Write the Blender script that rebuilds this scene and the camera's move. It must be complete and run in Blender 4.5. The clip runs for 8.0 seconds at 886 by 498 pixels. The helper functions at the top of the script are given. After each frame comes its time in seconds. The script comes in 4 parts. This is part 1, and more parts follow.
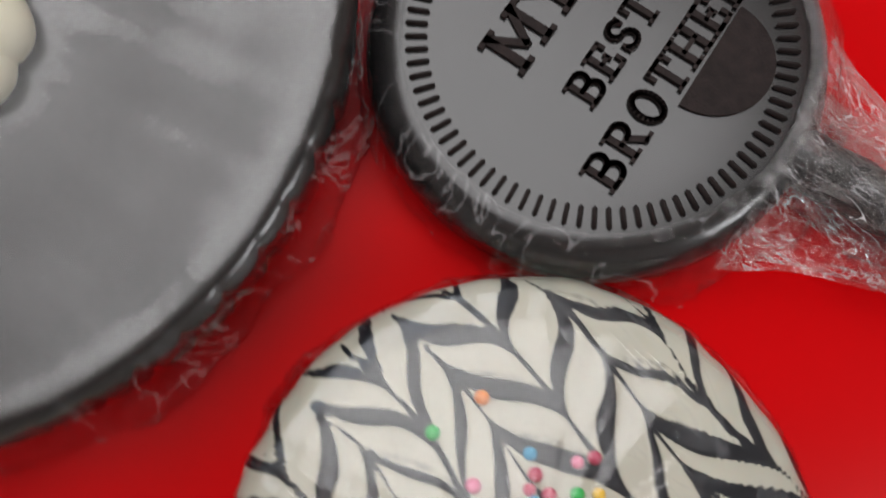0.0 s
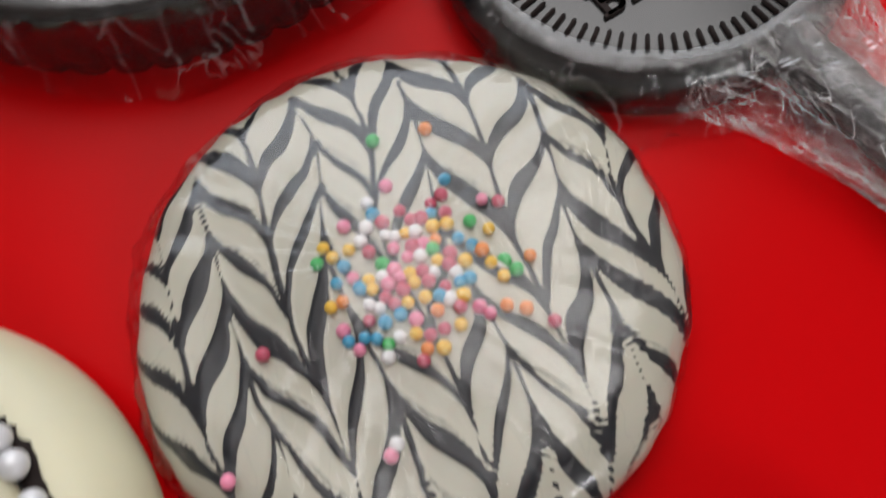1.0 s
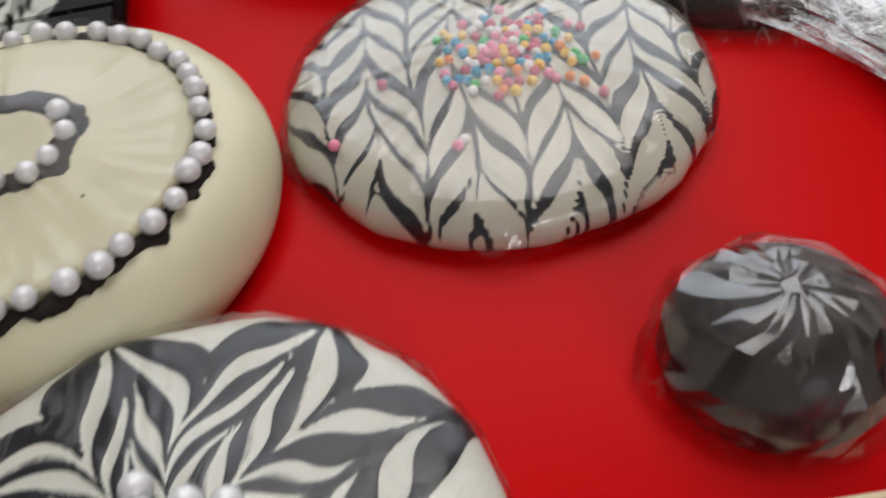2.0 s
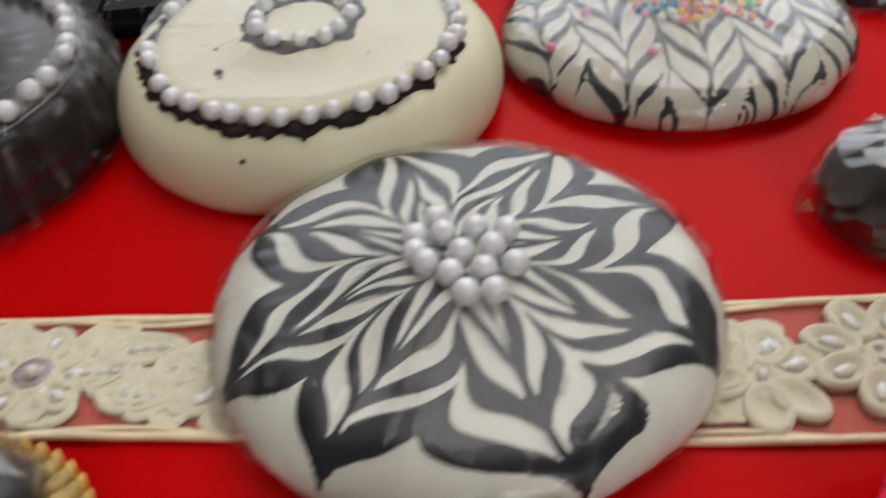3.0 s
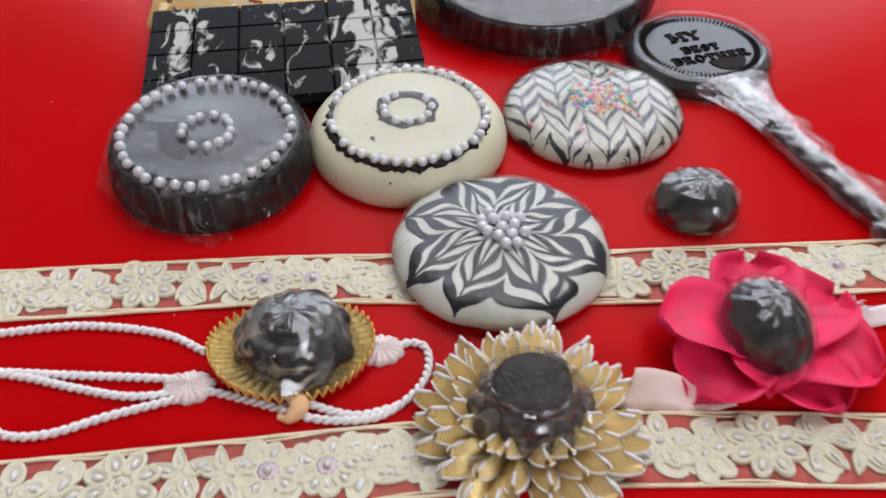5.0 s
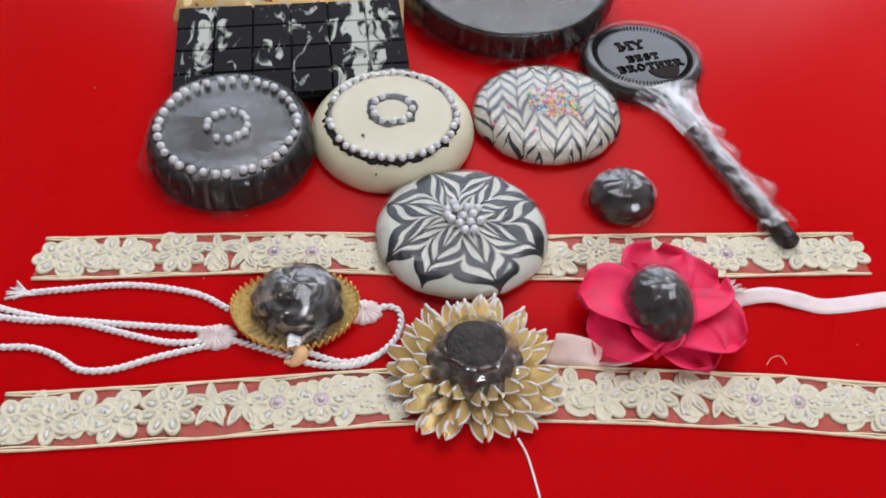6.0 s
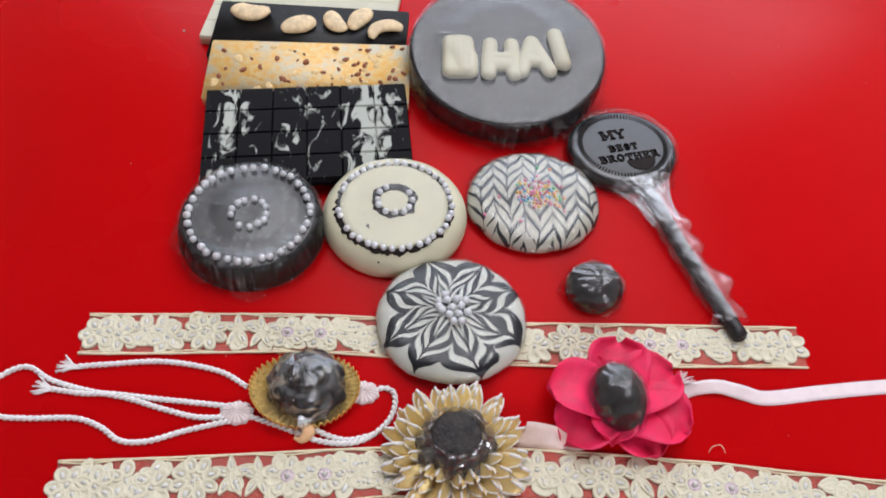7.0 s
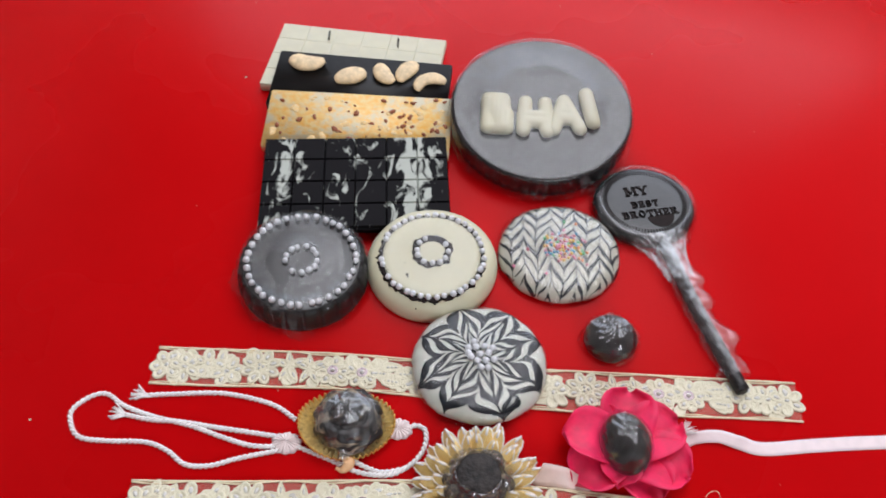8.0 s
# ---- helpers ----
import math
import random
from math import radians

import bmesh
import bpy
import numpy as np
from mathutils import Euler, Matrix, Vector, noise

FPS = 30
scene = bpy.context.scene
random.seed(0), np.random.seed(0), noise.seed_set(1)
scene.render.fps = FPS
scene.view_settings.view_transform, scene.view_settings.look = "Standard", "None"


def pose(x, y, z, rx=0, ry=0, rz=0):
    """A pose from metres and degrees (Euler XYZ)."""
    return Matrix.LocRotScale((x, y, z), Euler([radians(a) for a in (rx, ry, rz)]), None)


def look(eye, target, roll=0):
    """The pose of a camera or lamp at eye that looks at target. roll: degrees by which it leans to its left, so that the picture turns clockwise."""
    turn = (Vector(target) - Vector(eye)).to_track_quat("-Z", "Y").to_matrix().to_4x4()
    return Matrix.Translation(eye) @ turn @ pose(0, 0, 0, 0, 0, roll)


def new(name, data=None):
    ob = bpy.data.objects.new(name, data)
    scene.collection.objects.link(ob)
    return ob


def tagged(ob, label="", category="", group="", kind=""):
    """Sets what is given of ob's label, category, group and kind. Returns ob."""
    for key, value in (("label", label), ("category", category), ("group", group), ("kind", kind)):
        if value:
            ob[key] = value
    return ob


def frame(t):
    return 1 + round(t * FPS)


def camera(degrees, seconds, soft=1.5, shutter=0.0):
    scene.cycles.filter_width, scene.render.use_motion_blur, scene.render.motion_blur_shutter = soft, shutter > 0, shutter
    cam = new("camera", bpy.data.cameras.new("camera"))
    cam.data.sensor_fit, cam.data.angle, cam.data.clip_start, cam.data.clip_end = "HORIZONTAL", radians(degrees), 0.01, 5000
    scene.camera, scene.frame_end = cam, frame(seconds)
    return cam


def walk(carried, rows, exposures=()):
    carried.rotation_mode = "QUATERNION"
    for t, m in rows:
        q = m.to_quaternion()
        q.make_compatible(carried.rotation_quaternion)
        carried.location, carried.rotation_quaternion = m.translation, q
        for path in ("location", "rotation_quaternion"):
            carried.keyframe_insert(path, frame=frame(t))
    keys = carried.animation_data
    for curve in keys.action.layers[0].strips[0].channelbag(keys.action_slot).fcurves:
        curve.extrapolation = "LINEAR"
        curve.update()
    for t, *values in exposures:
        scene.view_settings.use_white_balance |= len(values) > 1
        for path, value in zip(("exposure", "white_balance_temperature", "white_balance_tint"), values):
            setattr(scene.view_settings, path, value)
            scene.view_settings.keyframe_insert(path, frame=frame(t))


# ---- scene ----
cam = camera(52.0, 8.0, 1.7, 0.4)
PATH = [
    (0.0, 0.05006, 0.09747, 0.11845, 11.568, -0.451, -42.706),
    (0.5, 0.05605, 0.06564, 0.11672, 15.951, 5.117, -29.661),
    (1.0, 0.04590, 0.03585, 0.11336, 23.121, 4.892, -20.573),
    (1.5, 0.04158, -0.00081, 0.10861, 32.306, 5.764, -12.765),
    (1.7, 0.03894, -0.01976, 0.10201, 37.081, 6.031, -9.510),
    (3.0, 0.00616, -0.09377, 0.09459, 49.548, 3.664, 0.326),
    (3.5, -0.02614, -0.12256, 0.10308, 48.891, 1.206, -0.361),
    (4.0, -0.04416, -0.15381, 0.11904, 50.949, 1.721, -2.602),
    (4.5, -0.03764, -0.18442, 0.16332, 48.798, 0.633, -3.770),
    (5.0, -0.02642, -0.22172, 0.20453, 48.102, 0.118, -2.816),
    (5.2, -0.02323, -0.23634, 0.21505, 47.603, -0.998, -3.120),
    (6.3, -0.01977, -0.26433, 0.29983, 41.928, -1.710, -0.992),
    (6.5, -0.02025, -0.26304, 0.31614, 41.451, -2.491, -0.663),
    (7.0, -0.01366, -0.25773, 0.35176, 40.960, -2.027, -0.082),
    (7.5, -0.01226, -0.25674, 0.38556, 39.789, -1.870, 0.893),
    (8.0, -0.01115, -0.26265, 0.41052, 39.947, -1.268, 3.075),
]
walk(cam, [(t, pose(x, y, z, rx, ry, rz)) for t, x, y, z, rx, ry, rz in PATH],
     [(0.0, -0.05, 6650, 10), (1.5, -0.15, 6750, 10), (3.0, -0.22, 6850, 10), (4.0, -0.03, 6600, 10), (5.0, 0.0, 6300, 12), (8.0, 0.0, 6250, 12)])

# ---- light ----
world = bpy.data.worlds.new("world")
scene.world = world
world.use_nodes = True
wn = world.node_tree.nodes
sky = wn.new("ShaderNodeTexSky")
sky.sky_type = "NISHITA"
sky.sun_disc = False
sky.sun_elevation, sky.sun_rotation = radians(72), radians(20)
sky.air_density, sky.dust_density, sky.ozone_density = 1.0, 4.0, 1.0
wn["Background"].inputs["Strength"].default_value = 0.14
world.node_tree.links.new(sky.outputs[0], wn["Background"].inputs["Color"])


def lamp(name, sx, sy, watts, colour, m):
    d = bpy.data.lights.new(name, "AREA")
    d.shape, d.size, d.size_y, d.energy, d.color = "RECTANGLE", sx, sy, watts, colour
    ob = new(name, d)
    ob.matrix_world = m
    return ob


# daylight in the far window's opening; lights added unseen overhead and behind the camera
lamp("window_daylight", 3.4, 1.75, 37, (0.90, 0.95, 1.0), look((0.35, 2.30, 1.40), (0.25, 0.0, 0.95)))
lamp("overhead_fill_light", 2.1, 2.1, 49, (0.96, 0.97, 1.0), look((0.40, 0.90, 2.355), (0.40, 0.88, 0)))
lamp("rear_fill_light", 0.75, 0.55, 13, (0.95, 0.97, 1.0), look((0.7, -1.83, 1.05), (0.3, 0.0, 0.6)))

# ---- node helpers ----


def node_mat(name):
    m = bpy.data.materials.new(name)
    m.use_nodes = True
    return m, m.node_tree.nodes, m.node_tree.links, m.node_tree.nodes["Principled BSDF"]


def noise_tex(n, l, scale, detail=3.0, rough=0.55, stretch=None, coords="Object"):
    tc = n.new("ShaderNodeTexCoord")
    nt = n.new("ShaderNodeTexNoise")
    nt.inputs["Scale"].default_value, nt.inputs["Detail"].default_value, nt.inputs["Roughness"].default_value = scale, detail, rough
    if stretch:
        mp = n.new("ShaderNodeMapping")
        mp.inputs["Scale"].default_value = stretch
        l.new(tc.outputs[coords], mp.inputs[0])
        l.new(mp.outputs[0], nt.inputs["Vector"])
    else:
        l.new(tc.outputs[coords], nt.inputs["Vector"])
    return nt


def ramp(n, l, src, a, b, ca=(0, 0, 0, 1), cb=(1, 1, 1, 1)):
    r = n.new("ShaderNodeValToRGB")
    r.color_ramp.elements[0].position, r.color_ramp.elements[1].position = a, b
    r.color_ramp.elements[0].color, r.color_ramp.elements[1].color = ca, cb
    l.new(src, r.inputs[0])
    return r.outputs[0]


def mixc(n, l, fac, a, b):
    mx = n.new("ShaderNodeMix")
    mx.data_type = "RGBA"
    for sock, v in ((mx.inputs[0], fac), (mx.inputs[6], a), (mx.inputs[7], b)):
        if isinstance(v, (int, float)):
            sock.default_value = v
        elif isinstance(v, tuple):
            sock.default_value = v if len(v) == 4 else (*v, 1)
        else:
            l.new(v, sock)
    return mx.outputs[2]


def bumped(n, l, height, strength, dist, target):
    b = n.new("ShaderNodeBump")
    b.inputs["Strength"].default_value, b.inputs["Distance"].default_value = strength, dist
    l.new(height, b.inputs["Height"])
    l.new(b.outputs[0], target)
    return b


def plain(name, base, rough=0.5, metal=0.0, var=0.12, scale=150.0, bump=0.15, bscale=900.0, bdist=0.0004, coat=0.0, sss=0.0, sheen=0.0, rvar=0.1):
    """A surface of one colour with broad variation, fine grain and uneven gloss."""
    m, n, l, p = node_mat(name)
    a, b = tuple(c * (1 - var) for c in base), tuple(min(1, c * (1 + var)) for c in base)
    broad = noise_tex(n, l, scale)
    l.new(mixc(n, l, ramp(n, l, broad.outputs[0], 0.3, 0.7), a, b), p.inputs["Base Color"])
    fine = noise_tex(n, l, bscale, 4)
    bumped(n, l, fine.outputs[0], bump, bdist, p.inputs["Normal"])
    g = max(0.0, rough - rvar), min(1.0, rough + rvar)
    l.new(ramp(n, l, broad.outputs[0], 0.25, 0.75, (g[0],) * 3 + (1,), (g[1],) * 3 + (1,)), p.inputs["Roughness"])
    p.inputs["Metallic"].default_value = metal
    p.inputs["Coat Weight"].default_value, p.inputs["Coat Roughness"].default_value = coat, 0.12
    p.inputs["Subsurface Weight"].default_value = sss
    p.inputs["Subsurface Radius"].default_value, p.inputs["Subsurface Scale"].default_value = (1.0, 0.7, 0.4), 0.002
    p.inputs["Sheen Weight"].default_value = sheen
    return m


def film_mat(name, gloss, haze, scale=160.0, stretch=(1, 1, 1), rough=0.12, bump=0.6):
    """Clear cling film: see-through, glossy by its angle, with highlights painted white along creases."""
    m, n, l, p = node_mat(name)
    n.remove(p)
    out = n["Material Output"]
    wr = noise_tex(n, l, scale, 5, 0.6, stretch)
    wr.inputs["Distortion"].default_value = 1.4
    ridge = n.new("ShaderNodeMath")
    ridge.operation = "PINGPONG"
    ridge.inputs[1].default_value = 0.11
    l.new(wr.outputs[0], ridge.inputs[0])
    fres = n.new("ShaderNodeFresnel")
    fres.inputs["IOR"].default_value = 1.5
    glossy = n.new("ShaderNodeBsdfGlossy")
    glossy.inputs["Roughness"].default_value = rough
    b = bumped(n, l, ridge.outputs[0], bump, 0.004, glossy.inputs["Normal"])
    l.new(b.outputs[0], fres.inputs["Normal"])
    boost = n.new("ShaderNodeMath")
    boost.operation, boost.use_clamp = "MULTIPLY", True
    boost.inputs[1].default_value = gloss
    l.new(fres.outputs[0], boost.inputs[0])
    cap = n.new("ShaderNodeMath")
    cap.operation = "MINIMUM"
    cap.inputs[1].default_value = 0.30
    l.new(boost.outputs[0], cap.inputs[0])
    clear = n.new("ShaderNodeBsdfTransparent")
    mx = n.new("ShaderNodeMixShader")
    l.new(cap.outputs[0], mx.inputs[0])
    l.new(clear.outputs[0], mx.inputs[1])
    l.new(glossy.outputs[0], mx.inputs[2])
    # White diffuse lines paint in the highlights of creases, over a faint milkiness.
    white = n.new("ShaderNodeBsdfDiffuse")
    white.inputs["Color"].default_value = (0.85, 0.83, 0.84, 1)
    glint_lines = noise_tex(n, l, scale * 0.8, 3, 0.5, stretch)
    glint_lines.inputs["Distortion"].default_value = 2.0
    off = n.new("ShaderNodeMath")
    off.operation = "SUBTRACT"
    off.inputs[1].default_value = 0.5
    l.new(glint_lines.outputs[0], off.inputs[0])
    near = n.new("ShaderNodeMath")
    near.operation = "ABSOLUTE"
    l.new(off.outputs[0], near.inputs[0])
    hz = ramp(n, l, near.outputs[0], 0.0, 0.013, (haze, haze, haze, 1), (haze * 0.03, haze * 0.03, haze * 0.03, 1))
    mx2 = n.new("ShaderNodeMixShader")
    l.new(hz, mx2.inputs[0])
    l.new(mx.outputs[0], mx2.inputs[1])
    l.new(white.outputs[0], mx2.inputs[2])
    l.new(mx2.outputs[0], out.inputs["Surface"])
    return m


def marble_mat(name, light, dark, rough=0.3):
    """Two chocolates swirled together; the swirl is stored on the mesh."""
    m, n, l, p = node_mat(name)
    at = n.new("ShaderNodeAttribute")
    at.attribute_name = "swirl"
    broad = noise_tex(n, l, 60)
    wob = noise_tex(n, l, 700, 4)
    lt = mixc(n, l, ramp(n, l, broad.outputs[0], 0.3, 0.7), tuple(c * 0.88 for c in light), light)
    dk = mixc(n, l, ramp(n, l, wob.outputs[0], 0.35, 0.7), dark, tuple(c * 1.8 for c in dark))
    add = n.new("ShaderNodeMath")
    add.operation = "MULTIPLY_ADD"
    add.inputs[1].default_value = 0.25
    l.new(wob.outputs[0], add.inputs[0])
    l.new(at.outputs["Fac"], add.inputs[2])
    l.new(mixc(n, l, ramp(n, l, add.outputs[0], 0.50, 0.66), lt, dk), p.inputs["Base Color"])
    p.inputs["Roughness"].default_value = rough
    p.inputs["Subsurface Weight"].default_value = 0.08
    p.inputs["Specular IOR Level"].default_value = 0.3
    p.inputs["Subsurface Scale"].default_value = 0.002
    bumped(n, l, wob.outputs[0], 0.12, 0.0005, p.inputs["Normal"])
    return m


# ---- materials ----
def table_mat():
    m, n, l, p = node_mat("red_laminate")
    broad = noise_tex(n, l, 6, 3)
    l.new(mixc(n, l, ramp(n, l, broad.outputs[0], 0.3, 0.7), (0.52, 0.0015, 0.0025), (0.58, 0.002, 0.004)), p.inputs["Base Color"])
    fine = noise_tex(n, l, 500, 3)
    wave = noise_tex(n, l, 14, 2)
    b = bumped(n, l, fine.outputs[0], 0.05, 0.0003, p.inputs["Normal"])
    b2 = n.new("ShaderNodeBump")
    b2.inputs["Strength"].default_value, b2.inputs["Distance"].default_value = 0.05, 0.004
    l.new(wave.outputs[0], b2.inputs["Height"])
    l.new(b2.outputs[0], b.inputs["Normal"])
    l.new(ramp(n, l, broad.outputs[0], 0.2, 0.8, (0.24, 0.24, 0.24, 1), (0.32, 0.32, 0.32, 1)), p.inputs["Roughness"])
    p.inputs["Specular IOR Level"].default_value = 0.07
    return m


RED = table_mat()
DARK = plain("dark_chocolate", (0.006, 0.005, 0.005), 0.40, var=0.25, scale=90, bump=0.1, bscale=700)
DARK.node_tree.nodes["Principled BSDF"].inputs["Specular IOR Level"].default_value = 0.25
DARK_SATIN = plain("dark_chocolate_smooth", (0.008, 0.0068, 0.007), 0.24, var=0.2, scale=60, bump=0.04, bscale=300, rvar=0.025)
DARK_SATIN.node_tree.nodes["Principled BSDF"].inputs["Specular IOR Level"].default_value = 0.75
DARK_ROUGH = plain("dark_chocolate_etched", (0.022, 0.016, 0.015), 0.75, var=0.3, scale=400, bump=0.5, bscale=1500)
DARK_ROUGH.node_tree.nodes["Principled BSDF"].inputs["Specular IOR Level"].default_value = 0.12
CREAM = plain("white_chocolate", (0.585, 0.55, 0.385), 0.42, var=0.05, scale=70, bump=0.06, sss=0.1)
IVORY = plain("ivory_chocolate", (0.58, 0.545, 0.40), 0.45, var=0.05, scale=90, bump=0.08, sss=0.1)
PEARL = plain("pearl_candy", (0.68, 0.68, 0.70), 0.30, metal=0.15, var=0.08, scale=900, bump=0.1, bscale=2000, coat=0.4)
SWIRL = marble_mat("marbled_chocolate", (0.54, 0.515, 0.425), (0.010, 0.011, 0.014))
SWIRL_COOL = marble_mat("marbled_chocolate_cool", (0.62, 0.62, 0.55), (0.008, 0.009, 0.012))
FILM = film_mat("cling_film", 0.7, 0.18, 85, (1, 1, 0.14), 0.06, 0.14)
FILM_CLOSE = film_mat("close_cling_film", 1.5, 0.06, 60, (1, 0.4, 0.6), 0.12, 0.14)
FILM_TIGHT = film_mat("clinging_film", 0.6, 0.06, 60, (1, 0.4, 0.6), 0.08, 0.10)
FILM_TOP = film_mat("stretched_cling_film", 1.0, 0.03, 45, (1, 0.4, 1), 0.22, 0.06)
FILM_CRUMPLED = film_mat("crumpled_cling_film", 2.8, 0.06, 100, (1, 1, 0.6), 0.13, 0.04)
FILM_PLEAT = film_mat("gathered_cling_film", 0.5, 0.38, 200, (1, 0.35, 1), 0.10, 0.4)
FILM_VEIL = film_mat("loose_cling_film", 0.55, 0.20, 110, (1, 1, 0.6), 0.08, 0.3)
LACE = plain("cream_lace", (0.78, 0.72, 0.54), 0.45, var=0.08, scale=300, bump=0.5, bscale=2500, sheen=0.2)
CORD_CREAM = plain("cream_cord", (0.82, 0.70, 0.48), 0.75, var=0.08, scale=300, bump=0.5, bscale=2500)
CORD_WHITE = plain("white_cord", (0.88, 0.84, 0.82), 0.8, var=0.06, scale=500, bump=0.6, bscale=3000)
KNOT = plain("pale_pink_lace", (0.82, 0.70, 0.68), 0.8, var=0.06, scale=500, bump=0.6, bscale=2500)
GOLD = plain("gold_fabric", (0.80, 0.53, 0.15), 0.36, metal=0.55, var=0.2, scale=400, bump=0.4, bscale=2200)
GOLD_PALE = plain("pale_gold_foil", (0.86, 0.68, 0.36), 0.34, metal=0.5, var=0.25, scale=500, bump=0.4, bscale=2200)
PINK = plain("pink_satin_petal", (0.78, 0.012, 0.09), 0.6, var=0.2, scale=3, bump=0.15, bscale=120)
SATIN = plain("white_satin_ribbon", (0.80, 0.66, 0.66), 0.38, var=0.05, scale=200, bump=0.15, bscale=3000)
SATIN_PEACH = plain("peach_satin_ribbon", (0.84, 0.64, 0.58), 0.35, var=0.06, scale=200, bump=0.15, bscale=3000)
NUT = plain("cashew_nut", (0.76, 0.58, 0.35), 0.6, var=0.22, scale=250, bump=0.25, bscale=900)
FLAKE = plain("roasted_flake", (0.26, 0.07, 0.02), 0.5, var=0.5, scale=500, bump=0.3)
GEM = plain("iridescent_sequin", (0.33, 0.25, 0.26), 0.22, metal=0.5, var=0.25, scale=900, bump=0.2, coat=0.6)
BEAD = plain("clear_glass_bead", (0.62, 0.60, 0.56), 0.08, metal=0.0, var=0.12, scale=900, bump=0.1, coat=0.8)


def ribbed_gold():
    """Metallic fabric with fine slanting ribs, for petals one unit long."""
    m, n, l, p = node_mat("ribbed_gold_fabric")
    tc = n.new("ShaderNodeTexCoord")
    wv = n.new("ShaderNodeTexWave")
    wv.wave_type, wv.bands_direction = "BANDS", "DIAGONAL"
    wv.inputs["Scale"].default_value, wv.inputs["Distortion"].default_value = 17.0, 0.8
    l.new(tc.outputs["Object"], wv.inputs["Vector"])
    l.new(mixc(n, l, wv.outputs["Fac"], (0.84, 0.58, 0.18), (0.98, 0.81, 0.42)), p.inputs["Base Color"])
    p.inputs["Metallic"].default_value, p.inputs["Roughness"].default_value = 0.40, 0.34
    bumped(n, l, wv.outputs["Fac"], 0.35, 0.02, p.inputs["Normal"])
    return m


def sheer_mat():
    m, n, l, p = node_mat("sheer_organza")
    p.inputs["Base Color"].default_value = (0.80, 0.55, 0.42, 1)
    p.inputs["Roughness"].default_value = 0.6
    weave = noise_tex(n, l, 900, 2, 0.5, (3, 1, 1))
    l.new(ramp(n, l, weave.outputs[0], 0.3, 0.7, (0.10, 0.10, 0.10, 1), (0.28, 0.28, 0.28, 1)), p.inputs["Alpha"])
    return m


def smoky_mat():
    m, n, l, p = node_mat("marbled_dark_chocolate")
    a = noise_tex(n, l, 70, 4, 0.5, (1, 1, 2.2))
    a.inputs["Distortion"].default_value = 2.0
    l.new(mixc(n, l, ramp(n, l, a.outputs[0], 0.50, 0.68), (0.014, 0.012, 0.012), (0.36, 0.28, 0.19)), p.inputs["Base Color"])
    p.inputs["Roughness"].default_value = 0.35
    f = noise_tex(n, l, 500, 4)
    bumped(n, l, f.outputs[0], 0.3, 0.0008, p.inputs["Normal"])
    return m


def corn_mat():
    m, n, l, p = node_mat("cornflake_white_chocolate")
    a = noise_tex(n, l, 75, 4, 0.65)
    b = noise_tex(n, l, 260, 3)
    patch = mixc(n, l, ramp(n, l, b.outputs[0], 0.35, 0.65), (0.86, 0.46, 0.09), (0.82, 0.60, 0.26))
    l.new(mixc(n, l, ramp(n, l, a.outputs[0], 0.38, 0.54), (0.66, 0.59, 0.42), patch), p.inputs["Base Color"])
    p.inputs["Roughness"].default_value = 0.5
    bumped(n, l, b.outputs[0], 0.35, 0.0012, p.inputs["Normal"])
    return m


def streak_mat():
    """Dark chocolate with milky streaks that run across the squares."""
    m, n, l, p = node_mat("streaked_dark_chocolate")
    geo = n.new("ShaderNodeNewGeometry")
    mp = n.new("ShaderNodeMapping")
    mp.inputs["Scale"].default_value = (1.0, 0.42, 0.2)
    l.new(geo.outputs["Position"], mp.inputs[0])
    st = n.new("ShaderNodeTexNoise")
    st.inputs["Scale"].default_value, st.inputs["Detail"].default_value, st.inputs["Distortion"].default_value = 120, 3, 1.6
    l.new(mp.outputs[0], st.inputs["Vector"])
    sx = n.new("ShaderNodeSeparateXYZ")
    l.new(geo.outputs["Position"], sx.inputs[0])
    total = None
    for cx, half, gain in ((-0.119, 0.010, 0.20), (-0.040, 0.020, 0.26), (-0.085, 0.013, 0.09)):
        d = n.new("ShaderNodeMath")
        d.operation = "SUBTRACT"
        d.inputs[1].default_value = cx
        l.new(sx.outputs[0], d.inputs[0])
        ab = n.new("ShaderNodeMath")
        ab.operation = "ABSOLUTE"
        l.new(d.outputs[0], ab.inputs[0])
        mr = n.new("ShaderNodeMapRange")
        mr.inputs["From Min"].default_value, mr.inputs["From Max"].default_value = 0.0, half
        mr.inputs["To Min"].default_value, mr.inputs["To Max"].default_value = gain, 0.0
        l.new(ab.outputs[0], mr.inputs["Value"])
        s = n.new("ShaderNodeMath")
        l.new(mr.outputs[0], s.inputs[0])
        l.new(total if total else st.outputs[0], s.inputs[1])
        total = s.outputs[0]
    l.new(mixc(n, l, ramp(n, l, total, 0.625, 0.72), (0.006, 0.005, 0.006), (0.46, 0.48, 0.43)), p.inputs["Base Color"])
    p.inputs["Roughness"].default_value = 0.5
    p.inputs["Specular IOR Level"].default_value = 0.06
    f = noise_tex(n, l, 700, 4)
    bumped(n, l, f.outputs[0], 0.15, 0.0005, p.inputs["Normal"])
    return m


SHEER, SMOKY, CORN, STREAK, GOLD_RIB = sheer_mat(), smoky_mat(), corn_mat(), streak_mat(), ribbed_gold()

# ---- mesh helpers ----


def mesh_of(name, verts, faces, mat, smooth=True):
    me = bpy.data.meshes.new(name)
    me.from_pydata([tuple(map(float, v)) for v in verts], [], faces)
    me.materials.append(mat)
    if smooth:
        me.shade_smooth()
    me.update()
    return me


